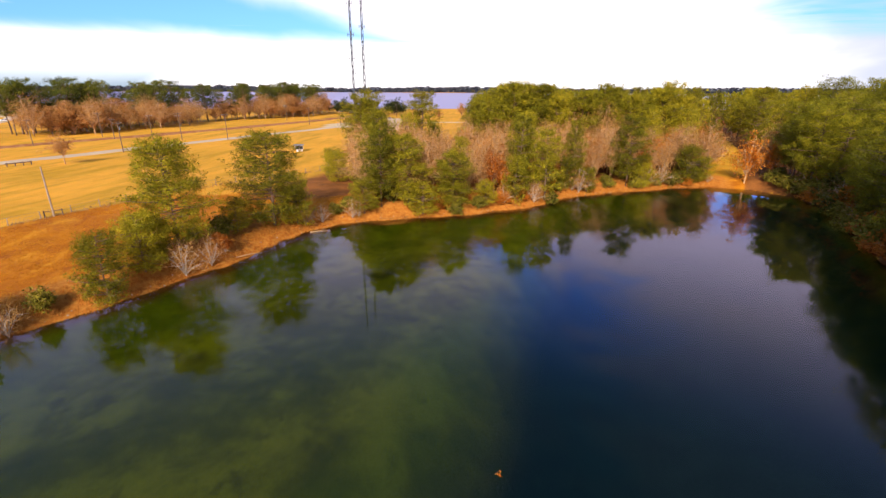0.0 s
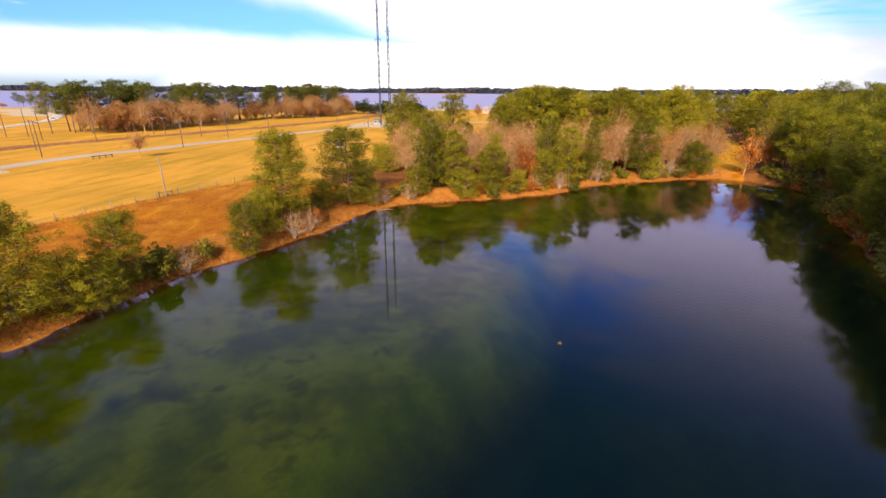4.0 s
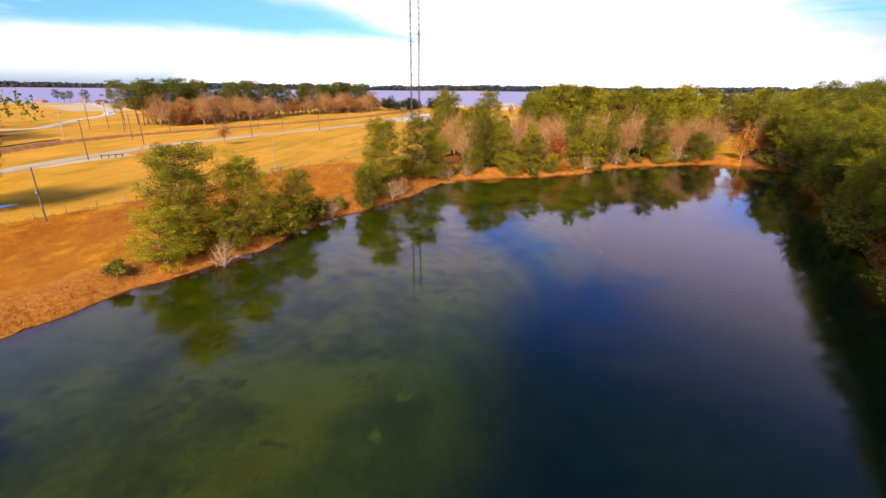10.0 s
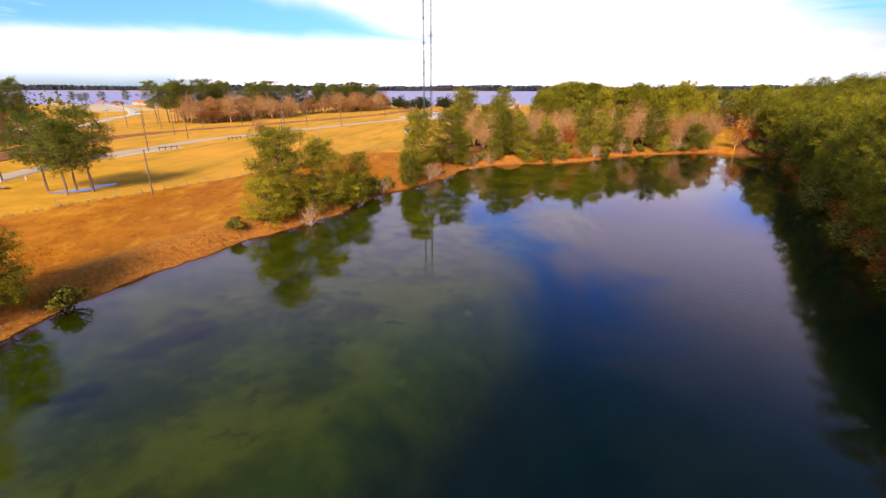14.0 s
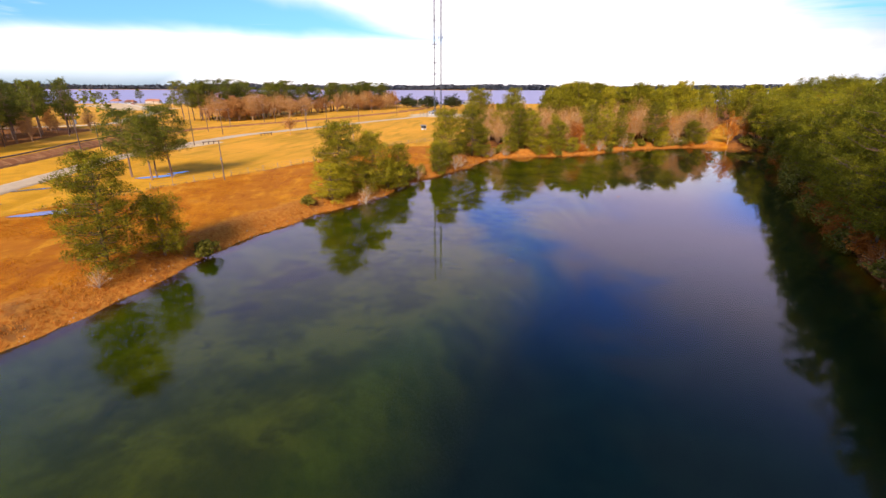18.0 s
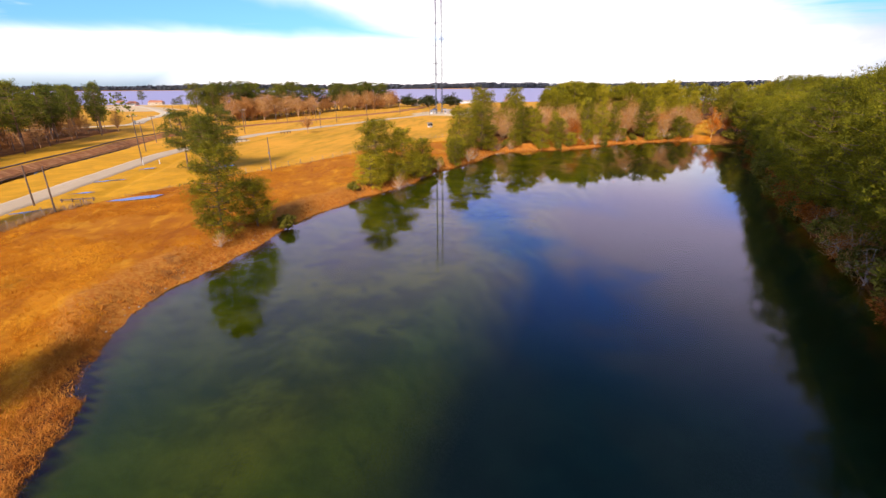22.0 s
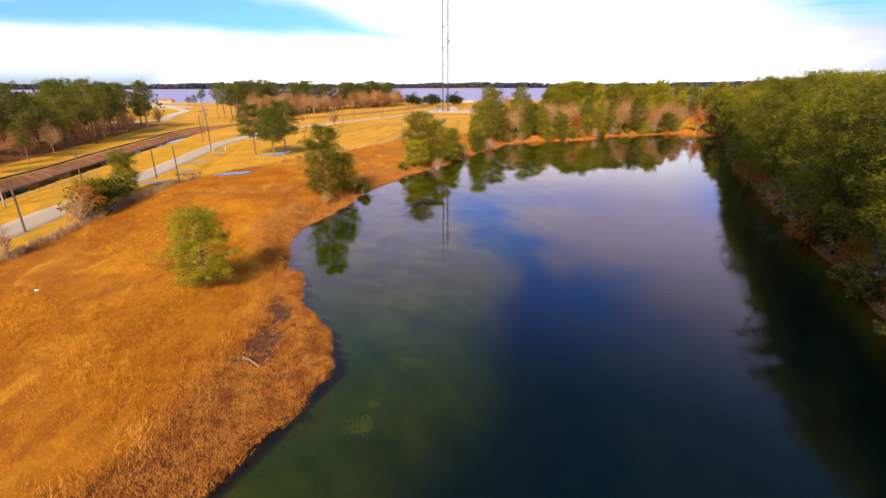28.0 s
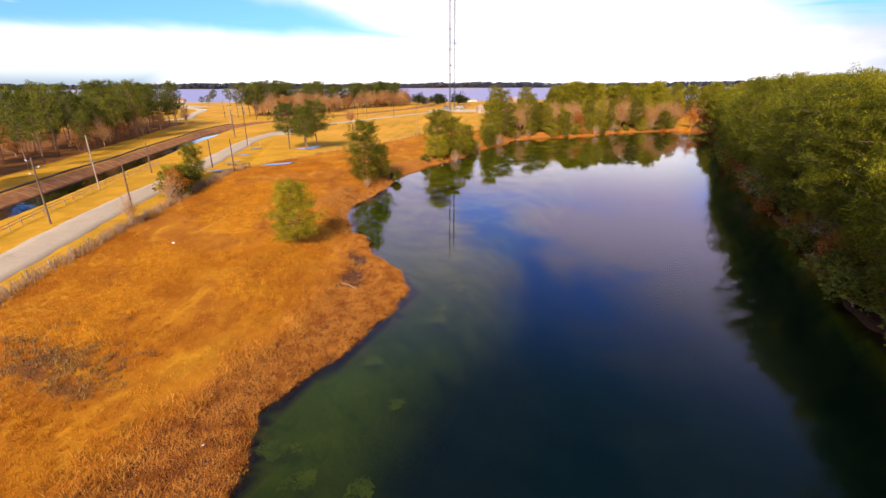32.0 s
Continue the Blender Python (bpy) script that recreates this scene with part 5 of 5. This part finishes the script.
def gable(x, y, sx, sy, wall, roof, turn, wall_mat, roof_mat, label, posts=False, name="house"):
    e = thing(name, x, y, None, turn)
    if posts:
        for px in (-sx / 2 + 0.3, 0, sx / 2 - 0.3):
            for py in (-sy / 2 + 0.3, sy / 2 - 0.3):
                part("post", rod(bmesh.new(), (px, py, -0.3), (px, py, wall), 0.15, None, 6), wall_mat, e)
    else:
        part("wall", box(bmesh.new(), 0, 0, wall / 2 - 0.15, sx, sy, wall + 0.3), wall_mat, e)
        part("door", box(bmesh.new(), sx * 0.1, -sy / 2 - 0.03, 1.05, 1.0, 0.08, 2.1, 0.01), GREYWOOD, e)
        for px in (-sx * 0.3, sx * 0.33):
            w = part("window", box(bmesh.new(), px, -sy / 2 - 0.03, wall * 0.55, 1.3, 0.08, 1.1, 0.01), WHITEPAINT, e)
            part("pane", box(bmesh.new(), px, -sy / 2 - 0.08, wall * 0.55, 1.1, 0.04, 0.9), DARKGLASS, w)
        w = part("window", box(bmesh.new(), sx / 2 + 0.03, 0, wall * 0.55, 0.08, 1.3, 1.1, 0.01), WHITEPAINT, e)
        part("pane", box(bmesh.new(), sx / 2 + 0.08, 0, wall * 0.55, 0.04, 1.1, 0.9), DARKGLASS, w)
    bm = bmesh.new()
    o = 0.6
    lo = [bm.verts.new((a * (sx / 2 + o), b * (sy / 2 + o), wall)) for a, b in ((-1, -1), (1, -1), (1, 1), (-1, 1))]
    lo2 = [bm.verts.new((v.co.x, v.co.y, wall - 0.15)) for v in lo]
    r0, r1 = bm.verts.new((-sx / 2 + sy * 0.2, 0, wall + roof)), bm.verts.new((sx / 2 - sy * 0.2, 0, wall + roof))
    for f in ((lo[0], lo[1], r1, r0), (lo[2], lo[3], r0, r1), (lo[1], lo[2], r1), (lo[3], lo[0], r0), tuple(lo2[::-1])):
        bm.faces.new(f)
    for i in range(4):
        bm.faces.new((lo2[i], lo2[(i + 1) % 4], lo[(i + 1) % 4], lo[i]))
    part("roof", bm, roof_mat, e)
    return tagged(e, label, "building")


gable(-679, 300, 12, 8, 2.8, 2.4, 20, WALLTAN, ROOF, "lakeside house with a terracotta roof")
gable(-593, 318, 11, 8, 2.8, 2.4, 25, WALLTAN, ROOF, "lakeside house with an orange hipped roof")
gable(-560, 280, 9, 7, 2.8, 2.2, 25, GREYWOOD, ROOF, "open picnic pavilion with a rust roof", True, "pavilion")
gable(-560, 322, 11, 7, 4.0, 2.2, 25, WALLTAN, ROOF, "two-storey tan lakeside building with an orange roof")
gable(-520, 300, 8, 6, 2.6, 2.0, 25, WALLTAN, ROOF, "tan lakeside cottage with an orange roof")
gable(-183, 424, 13, 8, 2.2, 1.2, 10, WHITEPAINT, CONCRETE, "long low white building near the lake")
gable(-205, 335, 8, 6, 5.0, 1.6, 15, WALLTAN, GREYWOOD, "narrow tan house between the oaks")
gable(-98, 196, 11, 8, 3.4, 2.4, 30, WALLTAN, GREYWOOD, "pale house half hidden behind bare trees")
gable(-118, 385, 13, 9, 3.6, 2.6, 10, WALLTAN, CONCRETE, "pale hall with a grey roof above the distant wood")
gable(-126.5, 222.5, 5, 3.4, 2.8, 0.4, 20, CONCRETE, CONCRETE, "small concrete equipment shelter by the towers", False, "equipment_shelter")
gable(-137.5, 222.0, 3.4, 2.6, 2.4, 0.3, 20, WHITEPAINT, STEEL, "white equipment cabin under the mast", False, "equipment_cabin")
gable(-95.0, 120.7, 1.9, 1.5, 2.0, 0.2, 35, WHITEPAINT, STEEL, "small white pump house in the field", False, "pump_house")
fence([(-142, 214), (-126, 212), (-121, 230), (-138, 236), (-142, 214)], 3.0, 2.0, "chain fence round the tower compound", 2, STEEL, STEEL, 8)


def car(x, y, turn, paint, label):
    e = thing("car", x, y, None, turn)
    bm = box(bmesh.new(), 0, 0, 0.62, 4.4, 1.75, 0.62, 0.14)
    part("body", bm, paint, e)
    bm = bmesh.new()
    r = bmesh.ops.create_cube(bm, size=1.0, matrix=Matrix.Translation((-0.2, 0, 1.2)) @ Matrix.Diagonal((2.4, 1.5, 0.6, 1)))
    for v in r["verts"]:
        if v.co.z > 1.2:
            v.co.x = -0.2 + (v.co.x + 0.2) * 0.68
            v.co.y *= 0.86
    part("cabin", bm, DARKGLASS, e, "dark window glass")
    part("cabin_roof", box(bmesh.new(), -0.2, 0, 1.52, 1.66, 1.3, 0.06, 0.02), paint, e)
    for px in (-1.35, 1.35):
        for py in (-0.82, 0.82):
            wheel = part("wheel", rod(bmesh.new(), (px, py - 0.1, 0.33), (px, py + 0.1, 0.33), 0.33, None, 14), TYRE, e, "black tyre")
            part("rim", rod(bmesh.new(), (px, py - 0.115, 0.33), (px, py + 0.115, 0.33), 0.19, None, 10), STEEL, wheel)
    return tagged(e, label, "car", "parked cars")


TYRE = rough_stuff("tyre_rubber", (0.02, 0.02, 0.02), (0.035, 0.035, 0.035), 4.0, 0.85, 0.2)
BLUEPAINT = rough_stuff("blue_car_paint", (0.05, 0.08, 0.16), (0.07, 0.10, 0.19), 1.0, 0.35, 0.0)
car(-331, 163, 50, WHITEPAINT, "white car driving on the gravel road")
car(-148, 270, 10, WHITEPAINT, "white car parked near the towers")
car(-141, 272, 15, REDPAINT, "red car parked near the towers")
car(-156, 268, 5, BLUEPAINT, "dark blue car parked near the towers")
car(-520, 268, 20, WHITEPAINT, "white car parked by the beach")
car(-506, 262, 20, REDPAINT, "red car parked by the beach")


def marker(x, y, h, mat, label):
    e = thing("marker_post", x, y)
    part("post", rod(bmesh.new(), (0, 0, -0.2), (0, 0, h), 0.09, 0.08, 8), mat, e)
    part("cap", rod(bmesh.new(), (0, 0, h), (0, 0, h + 0.06), 0.1, 0.04, 8), mat, e)
    return tagged(e, label, "post", "posts beside the road")


marker(-118.5, -10.5, 1.3, WHITEPAINT, "short white marker post by the road")
marker(-117.0, -7.0, 0.9, WHITEPAINT, "short white marker post by the road")
marker(-88.5, -43.5, 1.0, POLEWOOD, "short dark post at the fence corner")
marker(-90.5, -41.5, 1.0, POLEWOOD, "short dark post at the fence corner")


def canal_edging():
    """Timber edge at the top of the clay bank, with ribs running down to the water."""
    e = new("canal_edging")
    rows = [r for r in along_line(CANAL, 4.5) if -125 < r[1] < 60]
    tops = []
    for x, y, h in rows:
        nx, ny = -math.sin(h), math.cos(h)
        a, b = (x + nx * 9.0, y + ny * 9.0), (x + nx * 4.6, y + ny * 4.6)
        za, zb = zat(*a) + 0.08, zat(*b) + 0.05
        m = ((a[0] + b[0]) / 2, (a[1] + b[1]) / 2)
        zm = zat(*m) + 0.08
        tops.append((*a, za))
        bm = rod(bmesh.new(), (*a, za), (*m, zm), 0.06, None, 5)
        rod(bm, (*m, zm), (*b, zb), 0.06, None, 5)
        part("rib", bm, CLAYRIB, e)
    for a, b in zip(tops, tops[1:]):
        part("cap_beam", rod(bmesh.new(), a, b, 0.24, None, 6), POLEWOOD, e)
    return tagged(e, "dark timber edging with ribs down the clay bank", "edging")


CLAYRIB = rough_stuff("weathered_ribs", (0.22, 0.095, 0.04), (0.34, 0.165, 0.075), 2.0, 0.9, 0.3)
canal_edging()


def wires(name, pts, drop, label):
    """Thin sagging cables from pole to pole."""
    e = new(name)
    for a, b in zip(pts, pts[1:]):
        path = []
        for i in range(9):
            s = i / 8
            path.append((a[0] + (b[0] - a[0]) * s, a[1] + (b[1] - a[1]) * s, a[2] + (b[2] - a[2]) * s - drop * 4 * s * (1 - s)))
        vs, fs = tube(path, [0.018] * 9, 3)
        put_mesh("cable", vs, fs, TYRE, e)
    return tagged(e, label, "cables")


LINE = [(-78.7, -92.5, 9.6), (-96.3, -74.0, 10.4), (-120.0, -9.6, 12.3), (-136.9, 33.6, 10.2), (-156.2, 62.7, 9.8), (-142.7, 97.6, 8.8), (-140.5, 137.0, 9.3), (-129.1, 197.3, 8.2)]
wires("power_line", [(x, y, zat(x, y) + h) for x, y, h in LINE], 0.9, "thin dark power cables sagging between poles")


def wood_debris():
    """Drift branches at the reed tip and the bank."""
    for x, y, l, an in ((-25.5, -93.0, 2.6, 2.9), (-43.6, 41.0, 3.2, 0.9), (-42.0, 54.0, 3.0, 0.5)):
        z = max(zat(x, y), 0.0)
        w = Wood()
        dx, dy = math.cos(an), math.sin(an)
        w.limb([(0, 0, 0.05), (dx * l * 0.5, dy * l * 0.5, 0.22), (dx * l, dy * l, 0.12)], 0.09, 0.03, 6)
        w.limb([(dx * l * 0.5, dy * l * 0.5, 0.2), (dx * l * 0.7 - dy * 0.6, dy * l * 0.7 + dx * 0.6, 0.5)], 0.04, 0.015, 4)
        w.limb([(dx * l * 0.7, dy * l * 0.7, 0.18), (dx * l * 0.9 + dy * 0.5, dy * l * 0.9 - dx * 0.5, 0.4)], 0.03, 0.012, 4)
        ob = new("drift_branch", w.mesh("drift_branch", GREYBARK))
        ob.location = (x, y, z)
        tagged(ob, "pale brown fallen branch at the water's edge", "branch", "drift branches")


wood_debris()
